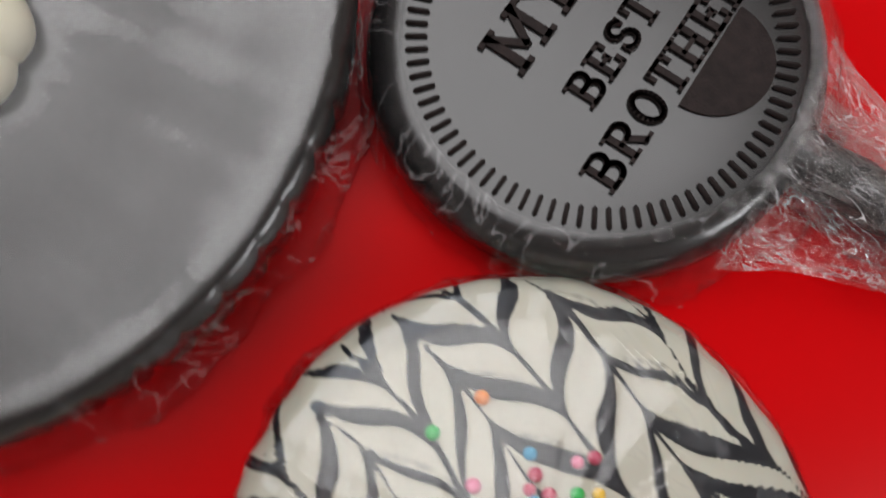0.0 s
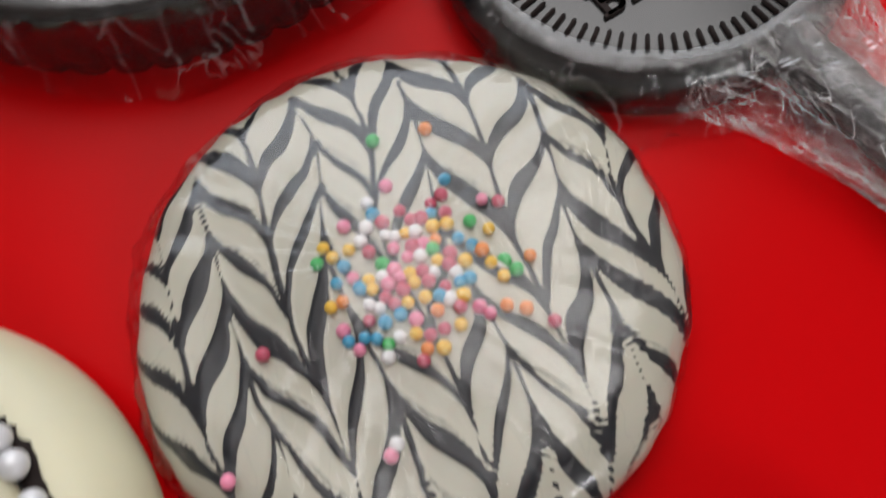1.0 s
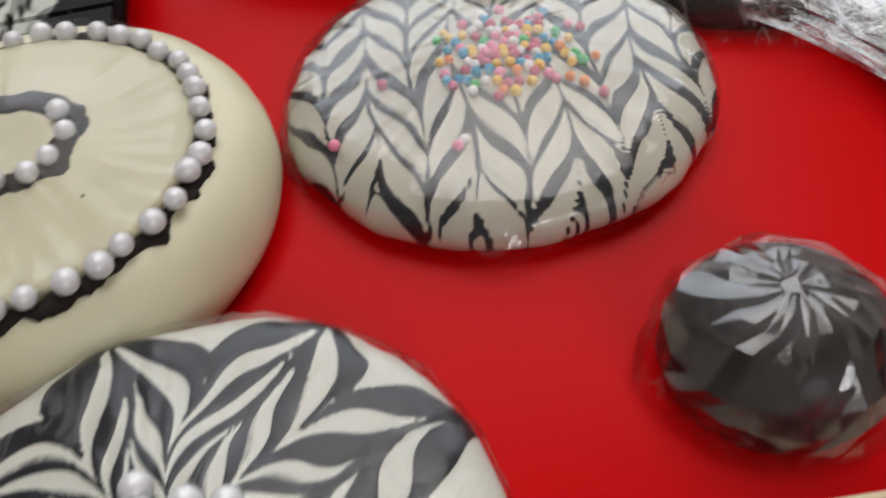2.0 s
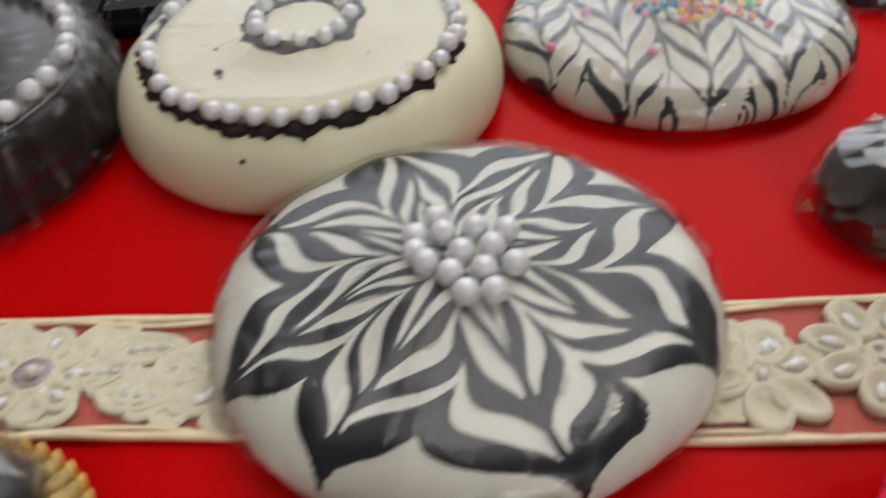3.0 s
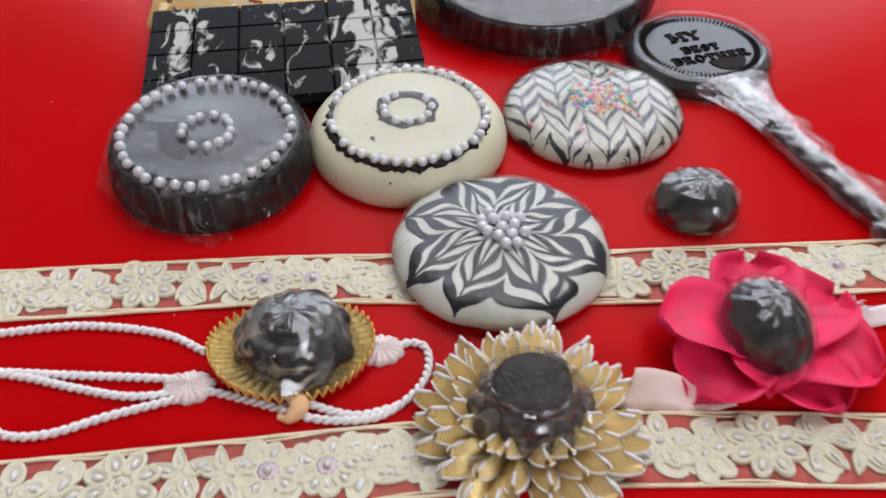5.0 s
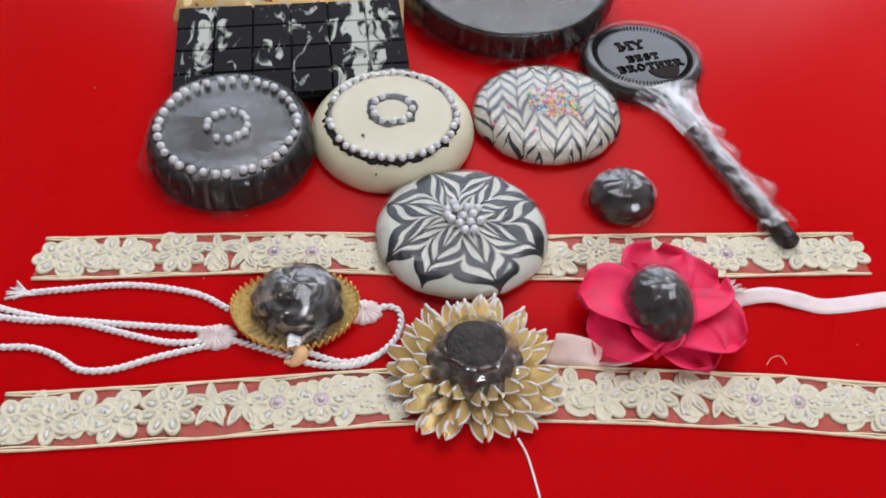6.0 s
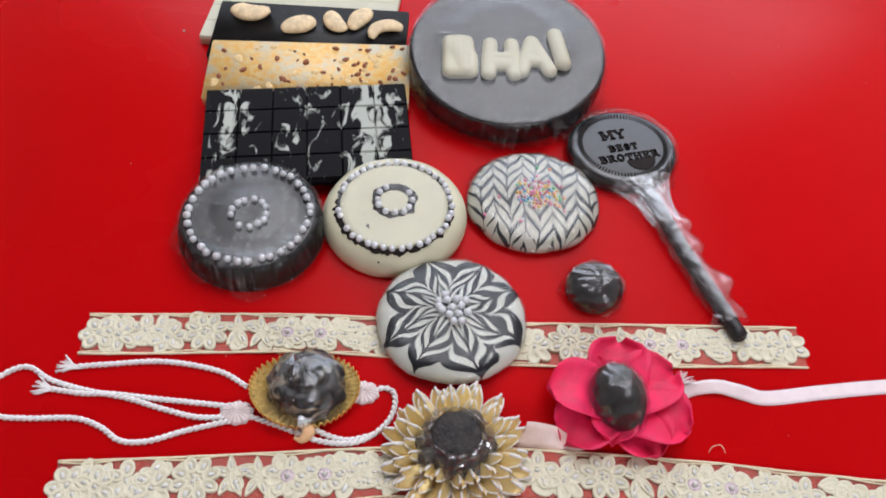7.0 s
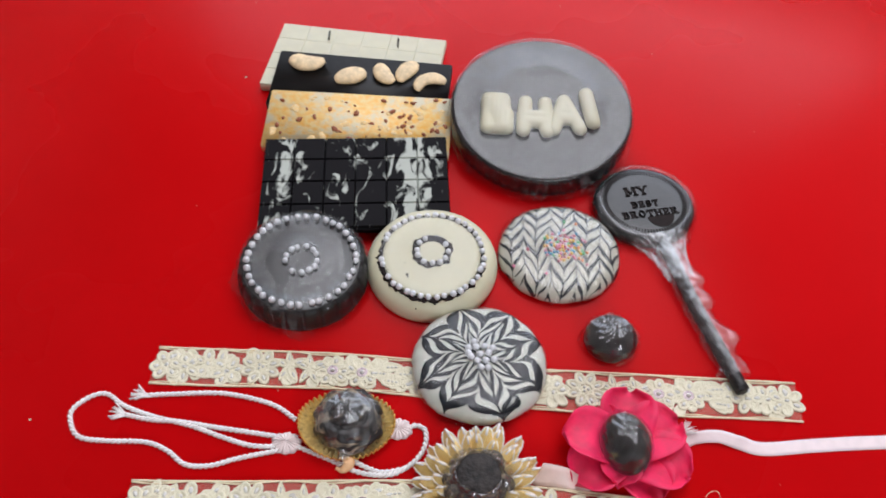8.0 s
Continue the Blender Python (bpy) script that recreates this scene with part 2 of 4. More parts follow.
def bm_mesh(name, bm, mat, smooth=True):
    me = bpy.data.meshes.new(name)
    bmesh.ops.recalc_face_normals(bm, faces=bm.faces)
    bm.to_mesh(me)
    bm.free()
    me.materials.append(mat)
    if smooth:
        me.shade_smooth()
    return me


def part(name, me, parent, m=None, label=""):
    ob = new(name, me)
    ob.parent = parent
    if m is not None:
        ob.matrix_basis = m
    if label:
        tagged(ob, label)
    return ob


def thing(name, label, category, m, group=""):
    ob = new(name)
    ob.empty_display_size = 0.01
    ob.matrix_basis = m
    return tagged(ob, label, category, group)


def at(x, y, z=0.0, rz=0.0, s=1.0, rx=0.0, ry=0.0):
    k = s if isinstance(s, tuple) else (s, s, s)
    return pose(x, y, z, rx, ry, rz) @ Matrix.Diagonal((*k, 1))


def revolve(profile, n=96, fn=None):
    """Verts and faces of a turned body; fn(angle, r, z) may shift each point."""
    verts, faces = [], []
    for r, z in profile:
        for i in range(n):
            a = 2 * math.pi * i / n
            rr, zz = fn(a, r, z) if fn else (r, z)
            verts.append((rr * math.cos(a), rr * math.sin(a), zz))
    for k in range(len(profile) - 1):
        for i in range(n):
            j = (i + 1) % n
            faces.append((k * n + i, k * n + j, (k + 1) * n + j, (k + 1) * n + i))
    faces.append(tuple(reversed(range(n))))
    top = (len(profile) - 1) * n
    faces.append(tuple(range(top, top + n)))
    return verts, faces


def ball(r=1.0, seg=14, rings=9, squash=(1, 1, 1)):
    prof = [(math.sin(math.pi * k / rings) * r, -math.cos(math.pi * k / rings) * r) for k in range(rings + 1)]
    prof[0], prof[-1] = (r * 0.02, -r), (r * 0.02, r)
    v, f = revolve(prof, seg)
    return [(x * squash[0], y * squash[1], z * squash[2]) for x, y, z in v], f


def spline(pts, per=12):
    """Points on a smooth line through the given ones."""
    p = [Vector(q) for q in pts]
    p = [p[0] * 2 - p[1]] + p + [p[-1] * 2 - p[-2]]
    out = []
    for i in range(1, len(p) - 2):
        a, b, c, d = p[i - 1:i + 3]
        for k in range(per):
            t = k / per
            out.append(0.5 * (2 * b + (c - a) * t + (2 * a - 5 * b + 4 * c - d) * t * t + (3 * b - a - 3 * c + d) * t ** 3))
    out.append(p[-2])
    return out


def tube(pts, r, n=8, rfn=None):
    verts, faces = [], []
    for i, p in enumerate(pts):
        t = (pts[min(i + 1, len(pts) - 1)] - pts[max(i - 1, 0)]).normalized()
        side = t.cross(Vector((0, 0, 1)))
        side = side.normalized() if side.length > 1e-6 else Vector((1, 0, 0))
        up = side.cross(t)
        rr = r * (rfn(i / (len(pts) - 1)) if rfn else 1)
        for k in range(n):
            a = 2 * math.pi * k / n
            verts.append(p + side * math.cos(a) * rr + up * math.sin(a) * rr)
    for i in range(len(pts) - 1):
        for k in range(n):
            j = (k + 1) % n
            faces.append((i * n + k, i * n + j, (i + 1) * n + j, (i + 1) * n + k))
    faces.append(tuple(reversed(range(n))))
    faces.append(tuple(range((len(pts) - 1) * n, len(pts) * n)))
    return verts, faces


def join(*shapes):
    verts, faces = [], []
    for v, f in shapes:
        o = len(verts)
        verts += list(v)
        faces += [tuple(i + o for i in q) for q in f]
    return verts, faces


def twisted(pts, r, pitch, strands=2, spread=0.66, thick=0.58):
    """A cord of twisted strands along a line."""
    line = spline(pts, 40)
    length = [0.0]
    for a, b in zip(line, line[1:]):
        length.append(length[-1] + (b - a).length)
    count = max(8, int(length[-1] / pitch * 7))
    even, k = [], 0
    for i in range(count + 1):
        s = length[-1] * i / count
        while k < len(length) - 2 and length[k + 1] < s:
            k += 1
        even.append((line[k].lerp(line[k + 1], min(1, (s - length[k]) / max(1e-9, length[k + 1] - length[k]))), s))
    shapes = []
    for st in range(strands):
        path = []
        for i, (p, s) in enumerate(even):
            t = (even[min(i + 1, count)][0] - even[max(i - 1, 0)][0]).normalized()
            side = t.cross(Vector((0, 0, 1))).normalized()
            a = 2 * math.pi * (s / pitch + st / strands)
            path.append(p + (side * math.cos(a) + side.cross(t) * math.sin(a)) * r * spread)
        shapes.append(tube(path, r * thick, 6 if r < 0.003 else 12))
    return join(*shapes)


def n3(x, y, z, s):
    return noise.noise(Vector((x * s, y * s, z * s)))


def slab(w, d, h, bevel=0.0008, rough=0.0):
    """A block standing on its base, with softened edges."""
    bm = bmesh.new()
    bmesh.ops.create_cube(bm, size=1)
    bmesh.ops.transform(bm, matrix=Matrix.Translation((0, 0, h / 2)) @ Matrix.Diagonal((w, d, h, 1)), verts=bm.verts)
    if rough:
        bmesh.ops.subdivide_edges(bm, edges=bm.edges, cuts=10, use_grid_fill=True)
        for v in bm.verts:
            v.co += Vector((n3(*v.co, 90), n3(*(v.co + Vector((3, 1, 2))), 90), 0)) * rough
    else:
        bmesh.ops.bevel(bm, geom=bm.edges, offset=bevel, segments=2, affect="EDGES")
    return bm


def finer(profile, k=3):
    """The same outline with k steps between its points."""
    out = []
    for (r0, z0), (r1, z1) in zip(profile, profile[1:]):
        out += [(r0 + (r1 - r0) * i / k, z0 + (z1 - z0) * i / k) for i in range(k)]
    return out + [profile[-1]]


def film_body(profile, n, amp, seed, flare=0.0, tufts=(), ruck=0.0, crisp=0.0):
    """Cling film pulled over a turned body and gathered at its foot; ruck: height of the folds that run to the middle; crisp: sharp puckers at the foot."""
    top = max(z for _, z in profile)
    wide = max(r for r, _ in profile)

    def fn(a, r, z):
        low = 1 - z / top
        c, s = math.cos(a), math.sin(a)
        k = amp * (0.35 + low) * (n3(c * 2 + seed, s * 2, z * 120, 2.6) + 0.6 * n3(c * 9, s * 9 + seed, z * 300, 1.7))
        k += amp * crisp * low * abs(n3(c * 20, s * 20 + seed, z * 420, 1.3))
        k += flare * max(0, low - 0.6) * (0.5 + n3(c * 3, seed, s * 3, 1.9))
        for ta, width, reach in tufts:
            dd = abs((a - radians(ta) + math.pi) % (2 * math.pi) - math.pi)
            if dd < radians(width):
                k += reach * max(0, low - 0.45) * 1.8 * (1 - dd / radians(width)) * (0.7 + 0.5 * n3(a * 14, z * 400, seed, 1.3))
        q = r / wide
        fold = ruck * q * (abs(n3(c * 5, s * 5 + seed, q * 1.1, 1.5)) + 0.5 * abs(n3(c * 13 + seed, s * 13, q * 1.6, 1.3)) + 0.7 * n3(r * c, r * s, seed, 75))
        return r + k, max(0.0004, z + 0.25 * k * (1 - low) + fold)
    v, f = revolve(profile, n, fn)
    return v, f[:-2] if len(profile) > 4 and profile[-1][0] > 0.004 else f[:-2] + [f[-1]]


# ---- the setting ----
bm = slab(1.9, 1.5, 0.03, 0.004)
table = tagged(new("table_top", bm_mesh("table_top", bm, RED)), "glossy bright red laminate table top", "table top", kind="structure")
table.matrix_basis = at(0, 0.25, -0.03)
FLOOR = plain("stone_floor", (0.42, 0.38, 0.34), 0.5, var=0.15, scale=4, bump=0.1, bscale=200)
WALL = plain("wall_paint", (0.46, 0.44, 0.42), 0.8, var=0.05, scale=3, bump=0.1, bscale=300)
fl = tagged(new("floor", mesh_of("floor", [(-60, -60, 0), (60, -60, 0), (60, 60, 0), (-60, 60, 0)], [(0, 1, 2, 3)], FLOOR)), "plain grey stone floor", "floor", kind="structure")
fl.location.z = -0.03


def block(name, label, category, x0, x1, y0, y1, z0, z1, mat):
    ob = tagged(new(name, bm_mesh(name, slab(x1 - x0, y1 - y0, z1 - z0, 0.003), mat, False)), label, category, kind="structure")
    ob.matrix_basis = at((x0 + x1) / 2, (y0 + y1) / 2, z0)
    return ob


def wall_with_window(name, y0, y1, wx0, wx1, wz0, wz1):
    """A wall along x in one mesh, with an opening through it."""
    bm = bmesh.new()
    for x0, x1, z0, z1 in ((-2.35, wx0, -0.03, 2.4), (wx1, 2.35, -0.03, 2.4), (wx0, wx1, -0.03, wz0), (wx0, wx1, wz1, 2.4)):
        res = bmesh.ops.create_cube(bm, size=1)
        bmesh.ops.transform(bm, matrix=Matrix.Translation(((x0 + x1) / 2, (y0 + y1) / 2, (z0 + z1) / 2)) @ Matrix.Diagonal((x1 - x0, y1 - y0, z1 - z0, 1)), verts=res["verts"])
    return tagged(new(name, bm_mesh(name, bm, WALL, False)), "added painted wall, out of view, with a window opening", "wall", kind="structure")


# Room shell added out of view; its dim walls darken what the chocolates reflect.
wall_with_window("wall_north", 2.2, 2.4, -1.40, 2.10, 0.50, 2.30)
wall_with_window("wall_south", -1.9, -1.75, 0.27, 1.13, 0.73, 1.37)
block("wall_west", "added painted side wall, out of view", "wall", -2.5, -2.35, -1.9, 2.4, -0.03, 2.4, WALL)
block("wall_east", "added painted side wall, out of view", "wall", 2.35, 2.5, -1.9, 2.4, -0.03, 2.4, WALL)
block("ceiling", "added plain white ceiling, out of view", "ceiling", -2.5, 2.5, -1.9, 2.4, 2.4, 2.5, WALL)

# ---- shared small meshes ----
PEARL_MESH = mesh_of("pearl", *ball(1, 14, 9), PEARL)


def pearls_on_ring(parent, r, count, z, size, seed, gaps=(), sink=0.25, dy=0.0):
    rnd = random.Random(seed)
    for i in range(count):
        a = 2 * math.pi * (i + rnd.uniform(-0.18, 0.18)) / count
        if any(lo < math.degrees(a) % 360 < hi for lo, hi in gaps):
            continue
        rr = r + rnd.uniform(-0.0005, 0.0005)
        part("pearl", PEARL_MESH, parent, at(rr * math.cos(a), dy + rr * math.sin(a), z + size * (1 - sink), 0, size * rnd.uniform(0.9, 1.06)))


# ---- marbled domes ----
CROWN, EDGE_R, MIDLINE, SHOULDER = 0.0126, 0.0095, 0.0043, 0.0100


def dome_height(r, R):
    """Height of a poured disc at radius r: a low crown that falls to a round shoulder."""
    t = min(1.0, r / (R - EDGE_R))
    return SHOULDER + (CROWN - SHOULDER) * (1 + math.cos(math.pi * t)) / 2


def dome_profile(R, rings):
    """Radius and height from the middle of the crown over the rounded rim to the foot."""
    flat = int(rings * 0.66)
    out = [((R - EDGE_R) * k / flat, dome_height((R - EDGE_R) * k / flat, R)) for k in range(1, flat + 1)]
    for k in range(1, rings - flat + 1):
        f = radians(90 - 148 * k / (rings - flat))
        out.append((R - EDGE_R + EDGE_R * math.cos(f), MIDLINE + (SHOULDER - MIDLINE if f > 0 else MIDLINE / math.sin(radians(58))) * math.sin(f)))
    return out


def comb(u, period, w, lean):
    """Drag of alternating comb strokes: sharp pulls one way, then the other."""
    p = (u / period) % 1.0
    down = min(p, 1 - p) * period
    up = abs(p - 0.5) * period
    return lean * (1 - 4 * min(p, 1 - p)) + (1 - lean) * (math.exp(-down / w) - math.exp(-up / w))


def inked(off, half, soft):
    """1 inside a line of that half width, falling to 0 over its soft edge."""
    return max(0.0, min(1.0, 0.5 + (half - off) / soft))


def feather(x, y):
    """Chevrons drawn through parallel lines: full dark strokes on one flank of each pull, washed ones on the other."""
    period, pitch = 0.0150, 0.0092
    u = x + 0.0026 * n3(x, y, 0.1, 45) + 0.0006 * math.sin(y * 160 + 1) - 0.0010
    v = y + 0.0028 * n3(x, y, 0.7, 50) + 0.0007 * n3(x, y, 0.2, 150)
    p = (u / period) % 1.0
    flank = math.floor(2 * u / period)
    s = (v + comb(u, period, 0.00150, 0.26) * 0.0074 * (1 + 0.4 * n3(x, y, 0.45, 40))) / pitch + 0.25
    row = math.floor(s + 0.5)
    off = s - row
    half = 0.150 + 0.13 * n3(row * 3.7, flank * 2.3, 0.5, 1.0) + 0.07 * n3(x, y, 0.6, 110)
    line = inked(abs(off), max(0.05, half), 0.10)
    if flank % 2:
        line = max(line * 0.9, 0.42 * inked(abs(off - 0.22), 0.12, 0.12))
    stem = inked(min(p, 1 - p) * period, 0.00030 + 0.0004 * n3(x, y, 0.65, 80), 0.0005) + inked(abs(p - 0.5) * period, 0.00022 + 0.0004 * n3(x, y, 0.15, 80), 0.0005)
    rim = max(0.0, math.hypot(x, y) / 0.0358 - 0.90) * 4
    return max(line, stem) * (1 - min(0.8, rim * (0.8 + n3(x, y, 0.3, 120))))


def starburst(x, y):
    """Rings pulled out at eight tips and in between them, into a star with a pale scalloped edge."""
    r, a = math.hypot(x, y), math.degrees(math.atan2(y, x))
    a += 18 * n3(x, y, 0.2, 50)
    sector = math.radians(360 / 8) * 0.026
    arc = math.radians((a + 114) % 360) * 0.026
    d = comb(arc, sector, 0.0017, 0.26)
    swing = min(1.0, r / 0.012) * (1 + 0.4 * n3(x, y, 0.8, 42))
    q = r - d * 0.0082 * swing + 0.0036 * n3(x, y, 0.9, 62) + 0.0010 * n3(x, y, 0.5, 150)
    s = q / 0.0080 + 0.45
    row = math.floor(s + 0.5)
    off = s - row
    side = math.floor(2 * arc / sector)
    half = 0.24 + 0.18 * n3(row * 2.9, side * 1.7, 0.5, 1.0) + 0.10 * n3(x, y, 0.6, 110)
    line = inked(abs(off), max(0.06, half), 0.10)
    line = max(line, 0.45 * inked(abs(off - 0.24), 0.10 + 0.2 * n3(x, y, 0.33, 60), 0.12))
    stem = inked(min((arc / sector) % 1.0, 1 - (arc / sector) % 1.0) * sector, 0.0006 * min(1.0, r / 0.02) + 0.0006 * n3(x, y, 0.15, 80), 0.0005)
    qe = r - d * 0.0056 * swing + 0.0032 * n3(x, y, 0.9, 75)
    edge = 0.0318 + 0.0008 * n3(x, y, 0.6, 150)
    outline = inked(abs(qe - edge + 0.0012), 0.0012 + 0.0018 * n3(x, y, 0.25, 60), 0.0006)
    return max(max(line, stem) if qe < edge else 0.0, outline)


def marbled_disc(name, label, m, R, pattern, mat, wob_seed, film_tufts, film=None):
    ob = thing(name, label, "chocolate", m)
    rings, seg = 124, 300
    verts, faces, val = [(0, 0, CROWN)], [], [pattern(0, 0)]
    for r0, z0 in dome_profile(R, rings):
        for i in range(seg):
            a = 2 * math.pi * i / seg
            wob = 1 + 0.030 * n3(math.cos(a) * 2, math.sin(a) * 2, wob_seed, 1.2) + 0.012 * n3(math.cos(a) * 7, math.sin(a) * 7, wob_seed, 1.2)
            x, y = r0 * wob * math.cos(a), r0 * wob * math.sin(a)
            reach = r0 + (0.35 * (MIDLINE * 2 - z0) if z0 < SHOULDER * 0.8 else 0)
            p = pattern(reach * math.cos(a), reach * math.sin(a))
            verts.append((x, y, max(0.0, z0 + (0.0005 * n3(x, y, 0, 110) + 0.00025 * p) * (z0 > 0.002))))
            val.append(p)
    for i in range(seg):
        faces.append((0, 1 + i, 1 + (i + 1) % seg))
    for k in range(rings - 1):
        o = 1 + k * seg
        for i in range(seg):
            j = (i + 1) % seg
            faces.append((o + i, o + seg + i, o + seg + j, o + j))
    faces.append(tuple(reversed([1 + (rings - 1) * seg + i for i in range(seg)])))
    me = mesh_of("disc", verts, faces, mat)
    att = me.attributes.new("swirl", "FLOAT", "POINT")
    att.data.foreach_set("value", np.array(val, dtype=np.float32))
    part("disc", me, ob)
    prof = [(R * 0.95, 0.0004), (R * 1.0, 0.002), (R * 1.012, 0.0045), (R * 0.99, 0.0075), (R * 0.93, 0.0096), (R * 0.84, 0.0110), (R * 0.68, 0.0119), (R * 0.4, 0.0136), (R * 0.22, 0.0150), (R * 0.03, 0.0152)]
    v, f = film_body(finer(prof, 4), 200, 0.0007, wob_seed, 0.0008, film_tufts, 0.0007)
    part("film_wrap", mesh_of("film_wrap", v, f, film or FILM_CLOSE), ob, label="clear cling film pulled over the disc")
    return ob


SPRINKLE_COLOURS = {"pink": (0.80, 0.25, 0.38), "rose": (0.55, 0.08, 0.14), "yellow": (0.85, 0.52, 0.06), "orange": (0.85, 0.28, 0.06), "green": (0.03, 0.45, 0.10), "blue": (0.04, 0.32, 0.52), "white": (0.80, 0.78, 0.78)}
SPRINKLES = {c: mesh_of("sprinkle", *ball(1, 10, 7), plain("sprinkle_" + c, rgb, 0.4, var=0.06, scale=900, bump=0.08)) for c, rgb in SPRINKLE_COLOURS.items()}

feathered = marbled_disc("marbled_disc", "white chocolate disc with dark feathered chevrons and coloured sprinkles", at(0.0470, 0.0788, 0, -2), 0.0354, feather, SWIRL, 3.1, ((100, 14, 0.004), (-95, 12, 0.006), (150, 22, 0.005), (200, 25, 0.004)))
rnd = random.Random(5)
placed = []
palette = ["pink"] * 4 + ["rose"] * 4 + ["yellow"] * 5 + ["orange"] * 2 + ["green"] * 2 + ["blue"] * 4 + ["white"] * 2
while len(placed) < 106:
    x, y = rnd.gauss(0.0018, 0.0044), rnd.gauss(-0.0008, 0.0044)
    if all((x - u) ** 2 + (y - v) ** 2 > 0.00122 ** 2 for u, v in placed):
        placed.append((x, y))
        s = rnd.uniform(0.00078, 0.00098)
        part("sprinkle", SPRINKLES[rnd.choice(palette)], feathered, at(x, y, dome_height(math.hypot(x, y), 0.0358) + s * 0.6, 0, s))
for x, y, c in ((0.0023, 0.0192, "green"), (0.0093, 0.0185, "orange"), (0.0125, -0.003, "green"), (0.0135, -0.0045, "green"), (-0.0185, -0.004, "rose"), (-0.026, -0.017, "pink"), (-0.0065, -0.0195, "white"), (-0.0075, -0.0205, "pink")):
    part("sprinkle", SPRINKLES[c], feathered, at(x, y, dome_height(math.hypot(x, y), 0.0358) + 0.0006, 0, 0.00095))

star = marbled_disc("marbled_disc", "black and white star-marbled chocolate disc with pearls on top", at(0.003, -0.001, 0.0012, 0), 0.0355, starburst, SWIRL_COOL, 7.7, ((-110, 25, 0.003), (-150, 20, 0.003), (40, 20, 0.002)), FILM_TIGHT)
for x, y in ((0, 0.0), (0.0042, 0.001), (-0.0015, -0.0042), (0.0030, -0.0037), (-0.0048, -0.0018), (-0.0025, 0.0042), (0.0020, 0.0050), (0.0063, 0.0043), (0.0072, -0.0028), (-0.0064, 0.0036), (-0.0062, 0.0002), (0.0005, -0.0080), (0.0042, -0.0080), (-0.0035, 0.0075)):
    part("pearl", PEARL_MESH, star, at(x, y, 0.0139, 0, 0.0019))


# ---- pearl-ringed cakes ----
def fluted(count, depth):
    return lambda a, r, z: (r - (depth if 0.002 < z < 0.0175 else 0) * (max(0, math.cos(a * count)) ** 8), z)


dark_cake = thing("pearl_cake", "round dark chocolate ringed with pearl candy, in cling film", "chocolate", at(-0.0980, 0.0530, 0.0023, 0, (1.03, 1.03, 1.0), 4))
prof = [(0.0335, 0.0), (0.0352, 0.001), (0.0357, 0.004), (0.0352, 0.0095), (0.0342, 0.0128), (0.0335, 0.0148), (0.0322, 0.0157), (0.0300, 0.0158), (0.001, 0.0158)]
part("body", mesh_of("body", *revolve(prof, 240, fluted(22, 0.0018)), DARK), dark_cake)
part("top", mesh_of("top", *revolve([(0.0318, 0.0150), (0.0317, 0.0160), (0.0311, 0.0162), (0.015, 0.0162), (0.001, 0.0162)], 120), DARK_SATIN), dark_cake, label="smooth dark chocolate top")
pearls_on_ring(dark_cake, 0.0290, 35, 0.0162, 0.0019, 2)
pearls_on_ring(dark_cake, 0.0084, 13, 0.0162, 0.0017, 3, gaps=((200, 222),))
fprof = [(0.0358, 0.0004), (0.0367, 0.0025), (0.0366, 0.007), (0.0359, 0.0115), (0.0350, 0.0150), (0.0328, 0.0180), (0.0305, 0.0196), (0.0285, 0.0199)]
part("film_wrap", mesh_of("film_wrap", *film_body(finer(fprof, 2), 150, 0.0013, 11.3, 0.0018, ((-86, 16, 0.007), (190, 14, 0.006), (5, 18, 0.004), (-50, 10, 0.004), (-130, 12, 0.004))), FILM, False), dark_cake, label="clear cling film gathered in creases round the side")


def top_film(parent, r, z, sag, seed, dy=0.0):
    """Film stretched over the pearls like a drum skin, held up by the inner ring."""
    prof = finer([(r, z - 0.0002), (r * 0.86, z - sag), (r * 0.62, z - sag * 1.2), (r * 0.40, z - sag * 0.5), (r * 0.28, z), (r * 0.04, z - 0.0004)], 4)
    part("top_film", mesh_of("top_film", *film_body(prof, 150, 0.0002, seed, 0.0, (), 0.0007), FILM_TOP), parent, at(0, dy, 0), "taut clear film across the top")


top_film(dark_cake, 0.0287, 0.0202, 0.0014, 5.2)

white_cake = thing("pearl_cake", "round white chocolate with pearls set in a dark chocolate ring", "chocolate", at(-0.0258, 0.0636, 0.0020, 0, (1.0, 1.0, 0.94), 3.2))
prof = [(0.0352, 0.0), (0.0368, 0.0012), (0.0374, 0.0035), (0.0372, 0.0065), (0.0363, 0.0098), (0.0346, 0.0126), (0.0325, 0.0143), (0.0305, 0.0151), (0.015, 0.0154), (0.001, 0.0155)]
wobble = lambda a, r, z: (r * (1 + 0.014 * n3(math.cos(a), math.sin(a), z * 40, 1.6)), z + 0.0003 * n3(math.cos(a) * 3, math.sin(a) * 3, r * 90, 1.4))
part("body", mesh_of("body", *revolve(prof, 160, wobble), CREAM), white_cake)
rag = lambda a, r, z: (r + (0.0018 * n3(math.cos(a) * 6, math.sin(a) * 6, r * 300, 1.5) + 0.0010 * n3(math.cos(a) * 15, math.sin(a) * 15, 2, 1.5)), z)
part("dark_ring", mesh_of("dark_ring", *revolve([(0.0300, 0.0138), (0.0302, 0.0153), (0.0295, 0.0159), (0.0286, 0.0160), (0.0270, 0.0150)], 220, rag), DARK_ROUGH), white_cake, at(-0.0003, -0.0013, 0), "dark chocolate ring under the pearls")
